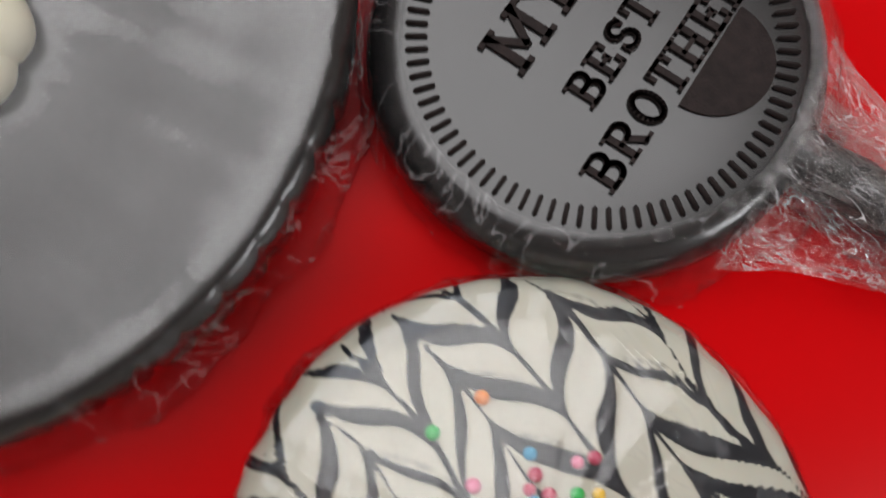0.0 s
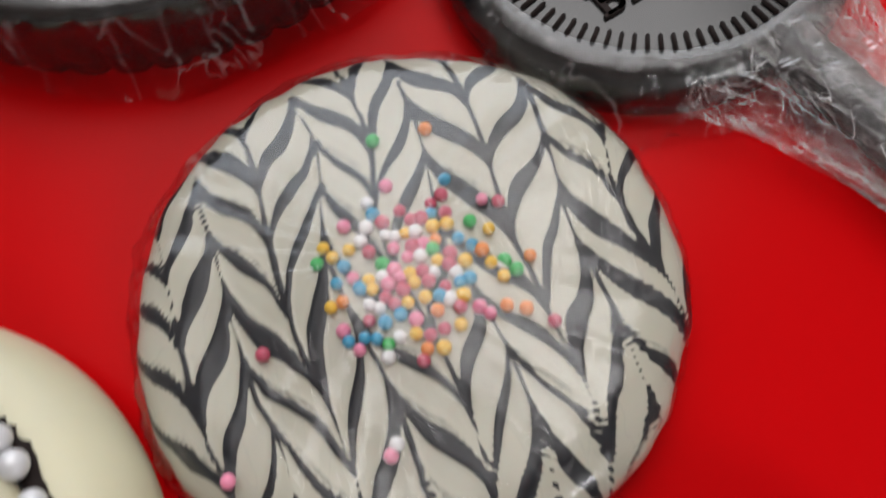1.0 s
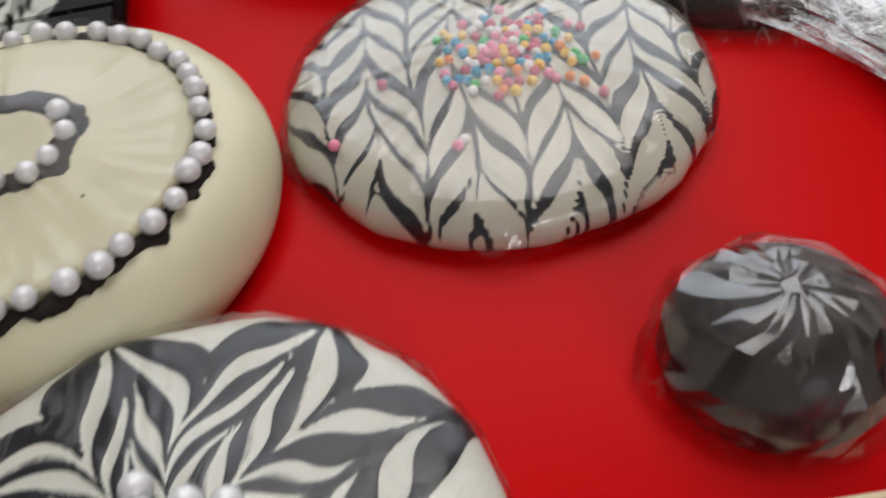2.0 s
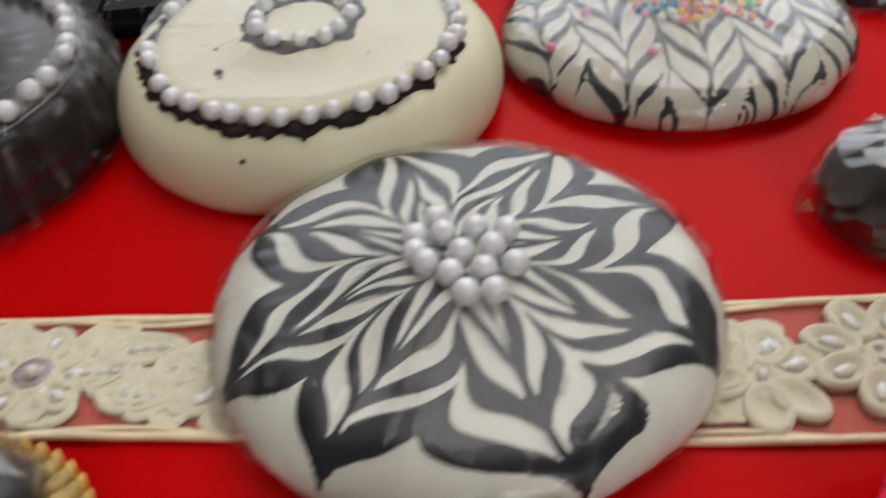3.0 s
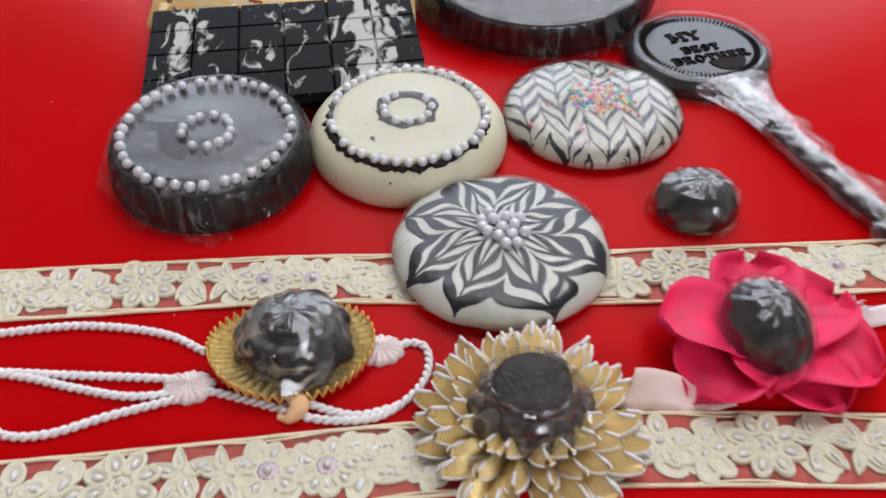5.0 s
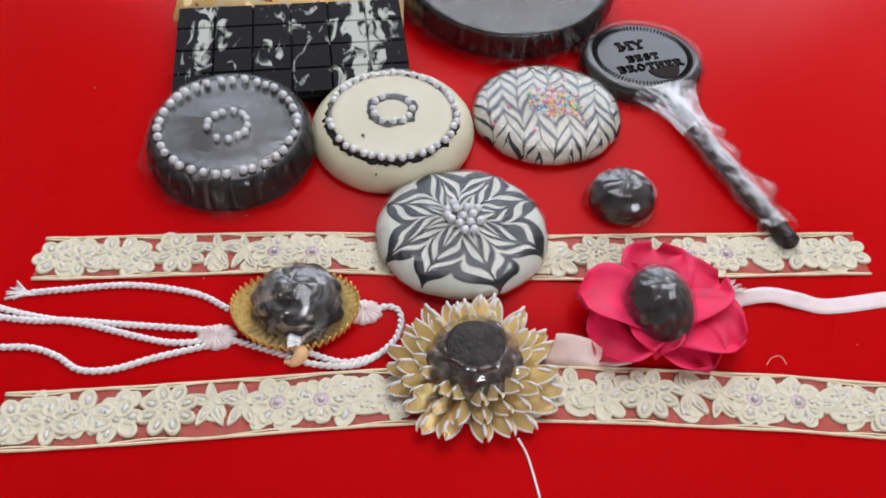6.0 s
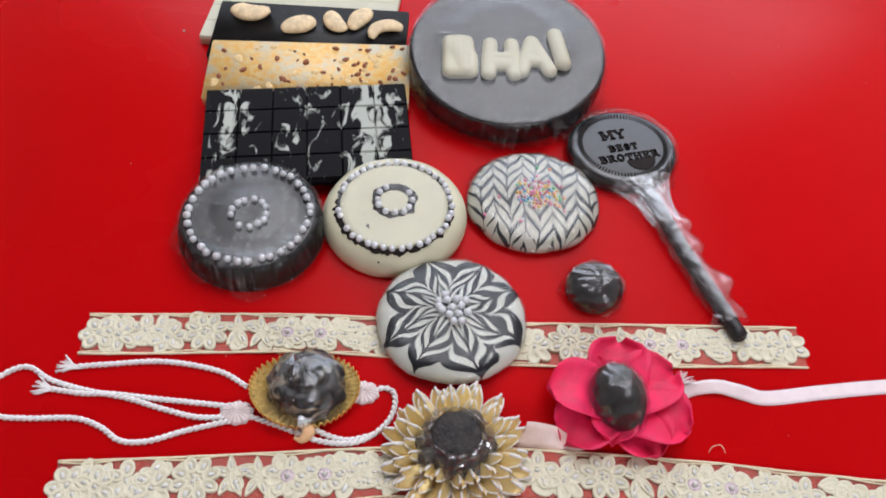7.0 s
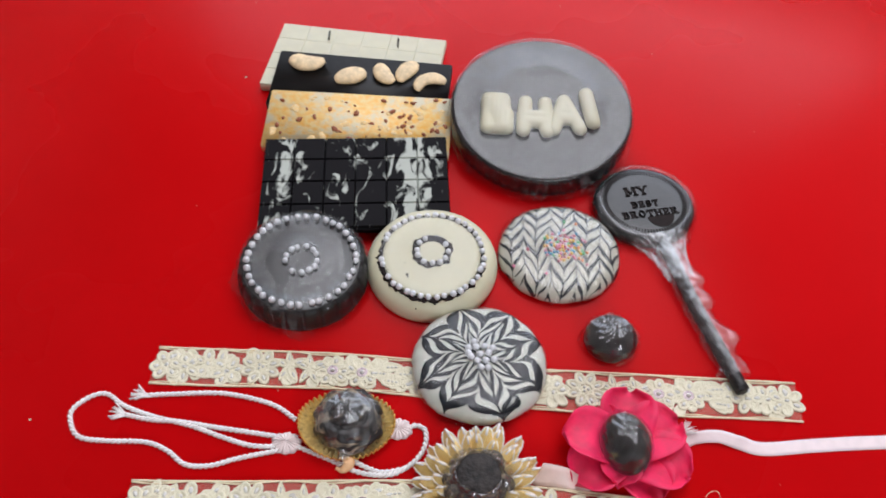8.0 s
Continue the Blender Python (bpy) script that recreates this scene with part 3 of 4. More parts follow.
part("top_plate", mesh_of("top_plate", *revolve([(0.0274, 0.0149), (0.0274, 0.0166), (0.0266, 0.0173), (0.024, 0.0176), (0.001, 0.0176)], 140, lambda a, r, z: (r * (1 + 0.010 * n3(math.cos(a) * 4, math.sin(a) * 4, 3, 1.3)), z)), CREAM), white_cake, at(-0.0003, -0.0013, 0))
part("dark_ring", mesh_of("dark_ring", *revolve([(0.0116, 0.0170), (0.0114, 0.0176), (0.0104, 0.0180), (0.0078, 0.0180), (0.0070, 0.0176), (0.0069, 0.0170)], 120, lambda a, r, z: (r * (1 + 0.20 * n3(math.cos(a) * 2, math.sin(a) * 2, 4, 1.5) + 0.05 * n3(math.cos(a) * 9, math.sin(a) * 9, r * 400, 1.5)), z)), DARK_ROUGH), white_cake, at(-0.0003, 0.0008, 0))
pearls_on_ring(white_cake, 0.0286, 40, 0.0160, 0.0018, 8, gaps=((200, 212), (168, 182)), sink=0.25, dy=-0.0013)
pearls_on_ring(white_cake, 0.0090, 12, 0.0177, 0.0017, 9, gaps=((60, 95),), sink=0.3, dy=0.0008)
top_film(white_cake, 0.0290, 0.0200, 0.0012, 8.8, -0.0013)
CRUMB = mesh_of("crumb", *ball(1, 7, 5), DARK_ROUGH)
for x, y, s in ((-0.013, -0.016, 0.0009), (-0.0125, -0.0175, 0.0005), (0.004, -0.0335, 0.0006), (-0.007, -0.0345, 0.0005), (0.011, 0.004, 0.0005), (-0.015, -0.008, 0.0004), (-0.0175, -0.0065, 0.0003), (-0.011, -0.0055, 0.0003), (0.013, -0.012, 0.0003)):
    part("crumb", CRUMB, white_cake, at(x, y, 0.0175 if math.hypot(x, y + 0.0013) < 0.027 else 0.0118, 0, s))

# ---- the large disc with letters ----
big = thing("lettered_disc", "large dark chocolate disc with white letters, in cling film", "chocolate", at(0.0365, 0.1840, 0.0092, 0, 1.0, 9))


def knurl(a, r, z):
    return r - (0.0011 * max(0, math.cos(a * 56)) ** 3 if 0.001 < z < 0.0172 else 0), z


prof = [(0.0555, 0.0), (0.0575, 0.0012), (0.0582, 0.004), (0.0580, 0.0155), (0.0572, 0.0172), (0.0555, 0.0180), (0.0535, 0.0176), (0.0500, 0.0174), (0.025, 0.0174), (0.001, 0.0174)]
part("body", mesh_of("body", *revolve(prof, 448, knurl), DARK_SATIN), big)


def stroke_letter(strokes, r):
    shapes = []
    for a, b in strokes:
        p = [Vector((*a, 0)).lerp(Vector((*b, 0)), k / 4) for k in range(5)]
        v, f = tube(p, r, 12)
        shapes.append((v, f))
        for q in (p[0], p[-1]):
            bv, bf = ball(r, 12, 8)
            shapes.append(([Vector(w) + q for w in bv], bf))
    v, f = join(*shapes)
    return [(x, y, max(z, -r * 0.55) * 0.85) for x, y, z in v], f


W, T = 0.0098, 0.0105
LETTERS = {
    "B": [((0, -T), (0, T)), ((0, T), (W * 0.85, T)), ((0, 0), (W, 0)), ((0, -T), (W, -T)), ((W * 0.9, 0), (W * 0.85, T)), ((W * 1.05, 0), (W * 1.05, -T)), ((W * 0.5, -T), (W * 0.5, T)), ((W * 0.25, -T), (W * 0.25, T)), ((W * 0.75, -T), (W * 0.75, T)), ((0, 0.005), (W * 0.9, 0.005)), ((0, -0.005), (W, -0.005))],
    "H": [((0, -T), (W * 0.12, T)), ((W * 1.35, -T), (W * 1.25, T)), ((0, 0), (W * 1.25, 0)), ((0, -0.004), (W * 1.25, -0.004))],
    "A": [((0, -T), (W * 0.75, T)), ((W * 1.5, -T), (W * 0.75, T)), ((W * 0.35, -0.003), (W * 1.1, -0.003)), ((W * 0.5, 0.002), (W, 0.002))],
    "I": [((0, -T), (0, T))],
}
for ch, x, y, rz, r in (("B", -0.0340, -0.0085, 0, 0.0044), ("H", -0.0118, -0.0095, 0, 0.0042), ("A", 0.0065, -0.0075, 4, 0.0041), ("I", 0.0300, -0.0008, 10, 0.0044)):
    ob = part("letter", mesh_of("letter", *stroke_letter(LETTERS[ch], r), IVORY), big, at(x, y, 0.0174 + r * 0.46, rz, (1.12, 1.10, 1.0)), "puffy white chocolate letter " + ch)
    fuse = ob.modifiers.new("fuse", "REMESH")
    fuse.mode, fuse.voxel_size, fuse.use_smooth_shade = "VOXEL", 0.0006, True
    soft = ob.modifiers.new("soften", "SMOOTH")
    soft.factor, soft.iterations = 0.5, 8
side_prof = [(0.0586, 0.0004), (0.0597, 0.003), (0.0595, 0.009), (0.0590, 0.0155), (0.0582, 0.0188)]
top_prof = [(0.0582, 0.0188), (0.0562, 0.0197), (0.0520, 0.0196), (0.040, 0.0215), (0.030, 0.0245), (0.020, 0.0252), (0.008, 0.0250), (0.002, 0.0250)]
part("film_skirt", mesh_of("film_skirt", *film_body(finer(side_prof, 2), 260, 0.0012, 21.9, 0.0022, ((-140, 14, 0.005), (-100, 30, 0.004), (-60, 18, 0.004), (-30, 20, 0.003)), 0.0, 0.9), FILM, False), big, label="puckered clear film round the edge")
part("film_wrap", mesh_of("film_wrap", *film_body(finer(top_prof, 3), 230, 0.0004, 21.9, 0.0, (), 0.0010), FILM_TOP), big, label="clear cling film stretched over the disc")

# ---- lollipop ----
lolly = thing("chocolate_lollipop", "round dark chocolate lollipop with raised writing, stick in crumpled film", "lollipop", at(0.0998, 0.1198, 0))
prof = [(0.0285, 0.0), (0.0300, 0.0008), (0.0309, 0.003), (0.0307, 0.0055), (0.0299, 0.0075), (0.0285, 0.0088), (0.0270, 0.0093), (0.0262, 0.0094), (0.015, 0.0094), (0.001, 0.0094)]
part("body", mesh_of("body", *revolve(prof, 160), DARK_SATIN), lolly)
TICK = bm_mesh("tick", slab(0.0030, 0.00062, 0.0007, 0.0002), DARK_ROUGH)
for i in range(84):
    a = 2 * math.pi * i / 84
    part("tick", TICK, lolly, at(0.0240 * math.cos(a), 0.0240 * math.sin(a), 0.0093, math.degrees(a)))


def arc_pts(cx, cy, rx, ry, a0, a1, n=10):
    return [(cx + rx * math.cos(radians(a0 + (a1 - a0) * k / n)), cy + ry * math.sin(radians(a0 + (a1 - a0) * k / n))) for k in range(n + 1)]


def stem(x, y0=0.0, y1=1.0, feet=True):
    """An upright with slab feet."""
    out = [([(x, y0), (x, y1)], 0.20)]
    return out + [([(x - 0.2, y), (x + 0.2, y)], 0.13) for y in (y0, y1)] if feet else out


GLYPHS = {
    "M": (1.15, stem(0.15) + stem(1.0) + [([(0.15, 1), (0.57, 0.25)], 0.17), ([(1.0, 1), (0.57, 0.25)], 0.17)]),
    "Y": (0.95, stem(0.45, 0, 0.5, False) + [([(0.25, 0), (0.65, 0)], 0.13), ([(0.05, 1), (0.45, 0.5)], 0.18), ([(0.85, 1), (0.45, 0.5)], 0.18), ([(-0.1, 1), (0.25, 1)], 0.13), ([(0.65, 1), (1.0, 1)], 0.13)]),
    "B": (0.85, stem(0.15) + [([(0.15, 1), (0.45, 1)] + arc_pts(0.45, 0.76, 0.24, 0.24, 90, -90) + [(0.15, 0.52)], 0.16), ([(0.15, 0.52), (0.48, 0.52)] + arc_pts(0.48, 0.26, 0.27, 0.26, 90, -90) + [(0.15, 0)], 0.17)]),
    "E": (0.82, stem(0.15) + [([(0.15, 1), (0.68, 1), (0.68, 0.74)], 0.14), ([(0.15, 0.5), (0.52, 0.5)], 0.14), ([(0.52, 0.38), (0.52, 0.62)], 0.12), ([(0.15, 0), (0.70, 0), (0.70, 0.28)], 0.14)]),
    "S": (0.75, [(arc_pts(0.36, 0.75, 0.27, 0.25, 20, 250) + arc_pts(0.36, 0.26, 0.29, 0.26, 80, -160), 0.18), ([(0.63, 0.72), (0.63, 1.0)], 0.12), ([(0.07, 0.0), (0.07, 0.30)], 0.12)]),
    "T": (0.85, stem(0.42) + [([(0.05, 0.72), (0.05, 1), (0.79, 1), (0.79, 0.72)], 0.14)]),
    "R": (0.92, stem(0.15) + [([(0.15, 1), (0.45, 1)] + arc_pts(0.45, 0.75, 0.25, 0.25, 90, -90) + [(0.15, 0.5)], 0.16), ([(0.42, 0.5), (0.74, 0.0)], 0.19), ([(0.66, 0), (0.95, 0)], 0.13)]),
    "O": (0.92, [(arc_pts(0.42, 0.5, 0.36, 0.5, 0, 360, 22), 0.19)]),
    "H": (1.0, stem(0.15) + stem(0.78) + [([(0.15, 0.5), (0.78, 0.5)], 0.14)]),
}


def word(body, size, x, y, bow=0.0):
    """A raised word in slab letters."""
    total = sum(GLYPHS[c][0] for c in body) + 0.22 * (len(body) - 1)
    pen = -total / 2
    row = part("word", mesh_of("word", *revolve([(0.0001, 0), (0.0001, 0.0001)], 6), DARK_ROUGH), lolly, at(x, y, 0.0093, 13), "raised word " + body)
    for c in body:
        bm = bmesh.new()
        for pts, th in GLYPHS[c][1]:
            for (x0, y0), (x1, y1) in zip(pts, pts[1:]):
                d = Vector((x1 - x0, y1 - y0))
                e = d.normalized() * th * 0.28
                s = Vector((-d.y, d.x)).normalized() * th / 2
                ring = [Vector((x0, y0)) - e - s, Vector((x1, y1)) + e - s, Vector((x1, y1)) + e + s, Vector((x0, y0)) - e + s]
                low = [bm.verts.new(((p.x + pen) * size, (p.y - 0.5) * size, 0)) for p in ring]
                top = [bm.verts.new(((p.x + pen) * size, (p.y - 0.5) * size, 0.0007)) for p in ring]
                bm.faces.new(top)
                for k in range(4):
                    bm.faces.new((low[k], low[(k + 1) % 4], top[(k + 1) % 4], top[k]))
        pen += GLYPHS[c][0] + 0.22
        part("letter", bm_mesh("letter", bm, DARK_ROUGH, False), row, label="raised letter " + c)


word("MY", 0.0062, -0.0046, 0.0082)
word("BEST", 0.0042, 0.0000, -0.0020)
word("BROTHER", 0.0045, 0.0026, -0.0094)
bm = bmesh.new()
arc = [bm.verts.new((0.0122 * math.cos(math.pi + math.pi * k / 24), 0.0122 * math.sin(math.pi + math.pi * k / 24), 0)) for k in range(25)]
face = bm.faces.new(arc)
up = bmesh.ops.extrude_face_region(bm, geom=[face])
bmesh.ops.translate(bm, vec=(0, 0, 0.0006), verts=[g for g in up["geom"] if isinstance(g, bmesh.types.BMVert)])
part("half_moon", bm_mesh("half_moon", bm, DARK_ROUGH, False), lolly, at(0.0084, -0.0111, 0.0092, 14, (0.66, 0.70, 1)), "dark matt half moon")
DARK_STICK = plain("dark_chocolate_stick", (0.010, 0.007, 0.007), 0.45, var=0.3, scale=300, bump=0.5, bscale=500)
stick_line = [(0.0085, -0.0265, 0.0055), (0.0155, -0.052, 0.0060), (0.0235, -0.079, 0.0058), (0.0330, -0.106, 0.0052), (0.0402, -0.1275, 0.0048)]
part("stick", mesh_of("stick", *twisted(stick_line, 0.0038, 0.022, 3, 0.17, 0.88), DARK_STICK), lolly, label="twisted dark chocolate stick")
sp = spline(stick_line, 16)
verts, faces = [], []
nn = 26
for i, p in enumerate(sp[:-6]):
    t = (sp[i + 1] - sp[max(i - 1, 0)]).normalized()
    side = t.cross(Vector((0, 0, 1))).normalized()
    up = side.cross(t)
    for k in range(nn):
        a = 2 * math.pi * k / nn
        r = 0.0060 + 0.0012 * n3(i * 0.3, math.cos(a) * 3, math.sin(a) * 3, 1.1) + 0.0010 * n3(i * 0.8, k * 0.9, 2, 1.0)
        wing = max(0, -math.cos(a)) ** 6 * (0.0110 * max(0, n3(i * 0.13, 3, 1, 1.0) + 0.35)) + max(0, math.cos(a)) ** 6 * 0.004 * max(0, n3(i * 0.17, 9, 4, 1.0) + 0.3)
        q = p + side * (math.cos(a) * r * 1.05 + math.copysign(wing, math.cos(a))) + up * math.sin(a) * r * 0.8
        verts.append((q.x, q.y, max(0.0005, q.z)))
for i in range(len(sp) - 7):
    for k in range(nn):
        faces.append((i * nn + k, i * nn + (k + 1) % nn, (i + 1) * nn + (k + 1) % nn, (i + 1) * nn + k))
part("stick_wrap", mesh_of("stick_wrap", verts, faces, FILM_VEIL), lolly, label="crumpled clear film twisted along the stick")
neck = spline([(0.0068, -0.0255, 0.0070), (0.0090, -0.0325, 0.0064), (0.0125, -0.0440, 0.0062), (0.0165, -0.0560, 0.0062)], 10)
verts, faces, nn = [], [], 44
for i, p in enumerate(neck):
    t = (neck[min(i + 1, len(neck) - 1)] - neck[max(i - 1, 0)]).normalized()
    side = t.cross(Vector((0, 0, 1))).normalized()
    u = i / (len(neck) - 1)
    for k in range(nn):
        c = 2 * math.pi * k / nn
        wide = 0.0100 * (1 - u) ** 1.5 + 0.0072 + 0.0015 * n3(k * 0.8, u * 3, 5, 1.0) + 0.0008 * (k % 2)
        tall = 0.0042 * (1 - 0.2 * u) + 0.0012 * n3(k * 0.9, u * 4, 9, 1.0)
        q = p + side * math.cos(c) * wide + Vector((0, 0, 1)) * math.sin(c) * tall
        verts.append((q.x, q.y, max(0.0005, q.z)))
for i in range(len(neck) - 1):
    for k in range(nn):
        faces.append((i * nn + k, i * nn + (k + 1) % nn, (i + 1) * nn + (k + 1) % nn, (i + 1) * nn + k))
part("neck_wrap", mesh_of("neck_wrap", verts, faces, FILM_PLEAT, False), lolly, label="pleated film gathered where the stick joins")
fprof = [(0.0313, 0.0004), (0.0320, 0.002), (0.0318, 0.006), (0.0311, 0.0092), (0.0297, 0.0108), (0.0280, 0.0114), (0.0262, 0.0108)]
part("film_wrap", mesh_of("film_wrap", *film_body(finer(fprof, 2), 200, 0.0009, 33.1, 0.0026, ((-75, 26, 0.012), (-45, 14, 0.006), (-110, 20, 0.005), (-150, 16, 0.003)), 0.0004, 0.8), FILM, False), lolly, label="clear film gathered towards the stick")


# ---- small dark ball ----
def choc_dome(parent, rx, ry, h, mat, seed, lumps=0.02):
    prof = [(0.78, 0.0), (0.93, 0.06), (1.0, 0.22), (0.97, 0.45), (0.86, 0.68), (0.68, 0.85), (0.45, 0.955), (0.2, 0.995), (0.01, 1.0)]
    v, f = revolve(prof, 64, lambda a, r, z: (r * (1 + lumps * n3(math.cos(a) * 2, math.sin(a) * 2, z * 2 + seed, 1.3)), z))
    return part("chocolate", mesh_of("chocolate", [(x * rx, y * ry, z * h) for x, y, z in v], f, mat), parent)


def crinkled(verts, amount, seed):
    """Each point nudged outwards or inwards, so that the film breaks into small facets."""
    rnd = random.Random(int(seed * 100))
    out = []
    for x, y, z in verts:
        k = rnd.uniform(-1, 1) * amount
        d = Vector((x, y, z + 0.002)).normalized()
        out.append((x + d.x * k, y + d.y * k, max(0.0004, z + d.z * k)))
    return out


def dome_film(parent, rx, ry, h, seed, tufts, mat, flare=0.003, z0=0.0, smooth=True, crumple=0.05):
    prof = [(1.00, 0.02), (1.05, 0.12), (1.06, 0.30), (1.03, 0.48), (0.96, 0.65), (0.84, 0.80), (0.68, 0.93), (0.48, 1.02), (0.28, 1.07), (0.10, 1.09)]
    v, f = film_body([(r * rx, max(0.0004, z * h)) for r, z in prof], 72 if smooth else 30, rx * crumple, seed, flare, tufts)
    v = crinkled([(x, y * ry / rx, z) for x, y, z in v], 0.00042, seed)
    return part("film_wrap", mesh_of("film_wrap", v, f, mat, smooth), parent, at(0, 0, z0), "thin clear film with creases")


truffle = thing("chocolate_truffle", "small round dark chocolate wrapped in clear film", "chocolate", at(0.0735, 0.0205, 0))
choc_dome(truffle, 0.0145, 0.0140, 0.0150, DARK, 2)
dome_film(truffle, 0.0148, 0.0143, 0.0146, 4.4, ((110, 25, 0.006), (180, 20, 0.003)), FILM_CRUMPLED, 0.003, 0.0, False, 0.05)

# ---- chocolate bars ----

def bar_base(name, label, m, w, d, h, mat):
    ob = thing(name, label, "chocolate bar", m)
    part("slab", bm_mesh("slab", slab(w, d, h, 0.0008), mat), ob)
    return ob


def squares(parent, w, d, h, nx, ny, mat, lift=0.0022, gap=1.0):
    bm = bmesh.new()
    bmesh.ops.create_cube(bm, size=1)
    sx, sy = w / nx, d / ny
    for v in bm.verts:
        top = v.co.z > 0
        v.co = Vector((v.co.x * sx * (1 - 0.09 * gap if top else 1 - 0.012 * gap), v.co.y * sy * (1 - 0.12 * gap if top else 1 - 0.016 * gap), lift if top else 0.0))
    me = bm_mesh("square", bm, mat, False)
    for i in range(nx):
        for j in range(ny):
            part("square", me, parent, at((i + 0.5 - nx / 2) * sx, (j + 0.5 - ny / 2) * sy, h - 0.0004))


bar = bar_base("chocolate_bar", "plain ivory white chocolate bar beneath the others", at(-0.0905, 0.2420, 0, -5), 0.119, 0.068, 0.0070, IVORY)
squares(bar, 0.119, 0.068, 0.0070, 6, 4, IVORY, 0.0005, 0.35)
for x, w in ((-0.024, 0.0012), (0.026, 0.0012)):
    part("smear", bm_mesh("smear", slab(w, 0.011, 0.0006, 0.0002), DARK_SATIN), bar, at(x, 0.024, 0.0078, 8), "thin dark chocolate smear")

cashew_bar = bar_base("chocolate_bar", "dark chocolate bar topped with cashew nuts", at(-0.0831, 0.2119, 0.0053, -3, 1.0, 6), 0.119, 0.050, 0.0080, DARK)


def cashew(bend, length, fat, seed):
    pts = [Vector((length * math.sin(bend * (k / 14 - 0.5)) / bend, length * (math.cos(bend * (k / 14 - 0.5)) - 1) / bend, 0)) for k in range(15)]
    v, f = tube(pts, fat, 14, lambda t: max(0.12, (1 - abs(2 * t - 1) ** 2.6) ** 0.5) * (0.85 + 0.25 * t))
    return [(x + 0.0004 * n3(x, y, seed, 300), y + 0.0004 * n3(y, x, seed, 300), z * 0.50) for x, y, z in v], f


for x, y, rz, b, ln, fat in ((-0.039, 0.0150, 178, 2.2, 0.0240, 0.0064), (-0.0080, 0.0070, 22, 1.7, 0.0205, 0.0068), (0.0140, 0.0105, 125, 2.2, 0.0195, 0.0056), (0.0290, 0.0155, 60, 1.6, 0.0200, 0.0058), (0.0440, 0.0100, 28, 3.0, 0.0260, 0.0046)):
    part("cashew", mesh_of("cashew", *cashew(b, ln, fat, x), NUT), cashew_bar, at(x, y - 0.0025, 0.0098, rz, (1.08, 1.08, 1.0)), "pale roasted cashew nut")

corn_bar = bar_base("chocolate_bar", "white chocolate bar crusted with cornflakes and brown flakes", at(-0.0803, 0.1734, 0.0066, 0, 1.0, 7.5), 0.1190, 0.047, 0.0080, CORN)
FLAKE_MESHES = []
for s in range(4):
    v, f = ball(1, 6, 4)
    FLAKE_MESHES.append(mesh_of("flake", [(x * (1 + 0.5 * n3(x, y, s, 1.5)), y * (0.6 + 0.5 * n3(y, z, s + 3, 1.5)), z * 0.45) for x, y, z in v], f, FLAKE, False))
CRUST = mesh_of("crust", *ball(1, 7, 5, (1, 0.8, 0.22)), CORN)
rnd = random.Random(12)
for i in range(52):
    x = rnd.uniform(-0.054, 0.056) if i % 2 else rnd.gauss(0.022, 0.020)
    x = max(-0.055, min(0.056, x))
    part("flake", FLAKE_MESHES[i % 4], corn_bar, at(x, rnd.uniform(-0.0200, 0.0215), 0.0081, rnd.uniform(0, 360), rnd.uniform(0.0011, 0.0028)))
for i in range(34):
    part("crust", CRUST, corn_bar, at(rnd.uniform(-0.055, 0.055), rnd.uniform(-0.0200, 0.0215), 0.0078, rnd.uniform(0, 360), rnd.uniform(0.0014, 0.0034)))

streak_bar = bar_base("chocolate_bar", "black chocolate bar in squares with milky white streaks", at(-0.0760, 0.1190, 0.0085, 5.5, 1.0, 3.5), 0.113, 0.071, 0.0055, STREAK)
squares(streak_bar, 0.113, 0.071, 0.0055, 6, 4, STREAK, 0.0018, 0.7)


# ---- lace bands ----
def petal_mesh():
    v, f = revolve([(1.0, 0.0), (1.02, 0.45), (0.92, 0.85), (0.76, 0.9), (0.60, 0.38), (0.02, 0.2)], 18)
    return mesh_of("petal", v, f, LACE)


def leaf_mesh():
    v, f = revolve([(1.0, 0.0), (1.0, 0.35), (0.94, 0.85), (0.80, 0.85), (0.66, 0.35), (0.3, 0.38), (0.02, 0.6)], 18)
    return mesh_of("leaf", [(x, y * (1 - 0.45 * x), z) for x, y, z in v], f, LACE)


PETAL, LEAF = petal_mesh(), leaf_mesh()
BEAD_MESH = mesh_of("bead", *ball(1, 9, 6), BEAD)
HUB = mesh_of("hub", *revolve([(1, 0), (1, 0.5), (0.8, 0.8), (0.02, 0.85)], 16), LACE)
SEQUIN = mesh_of("sequin", *revolve([(1.0, 0.0), (1.0, 0.25), (0.82, 0.34), (0.45, 0.12), (0.2, 0.42), (0.02, 0.5)], 16), GEM)
mm = 0.001


def petal_at(parent, x, y, ang, dist, ln, wd, bead=True, mesh=None, h=1.5):
    a = radians(ang)
    cx, cy = x + dist * math.cos(a), y + dist * math.sin(a)
    ob = part("petal" if mesh is None else "leaf", mesh or PETAL, parent, at(cx * mm, cy * mm, 0.0006, ang, (ln * mm, wd * mm, h * 1.4 * mm)))
    if bead:
        part("bead", BEAD_MESH, parent, at(cx * mm, cy * mm, 0.0006 + h * mm * 0.65, ang, (ln * 0.42 * mm, wd * 0.34 * mm, 0.75 * mm)))
    return ob


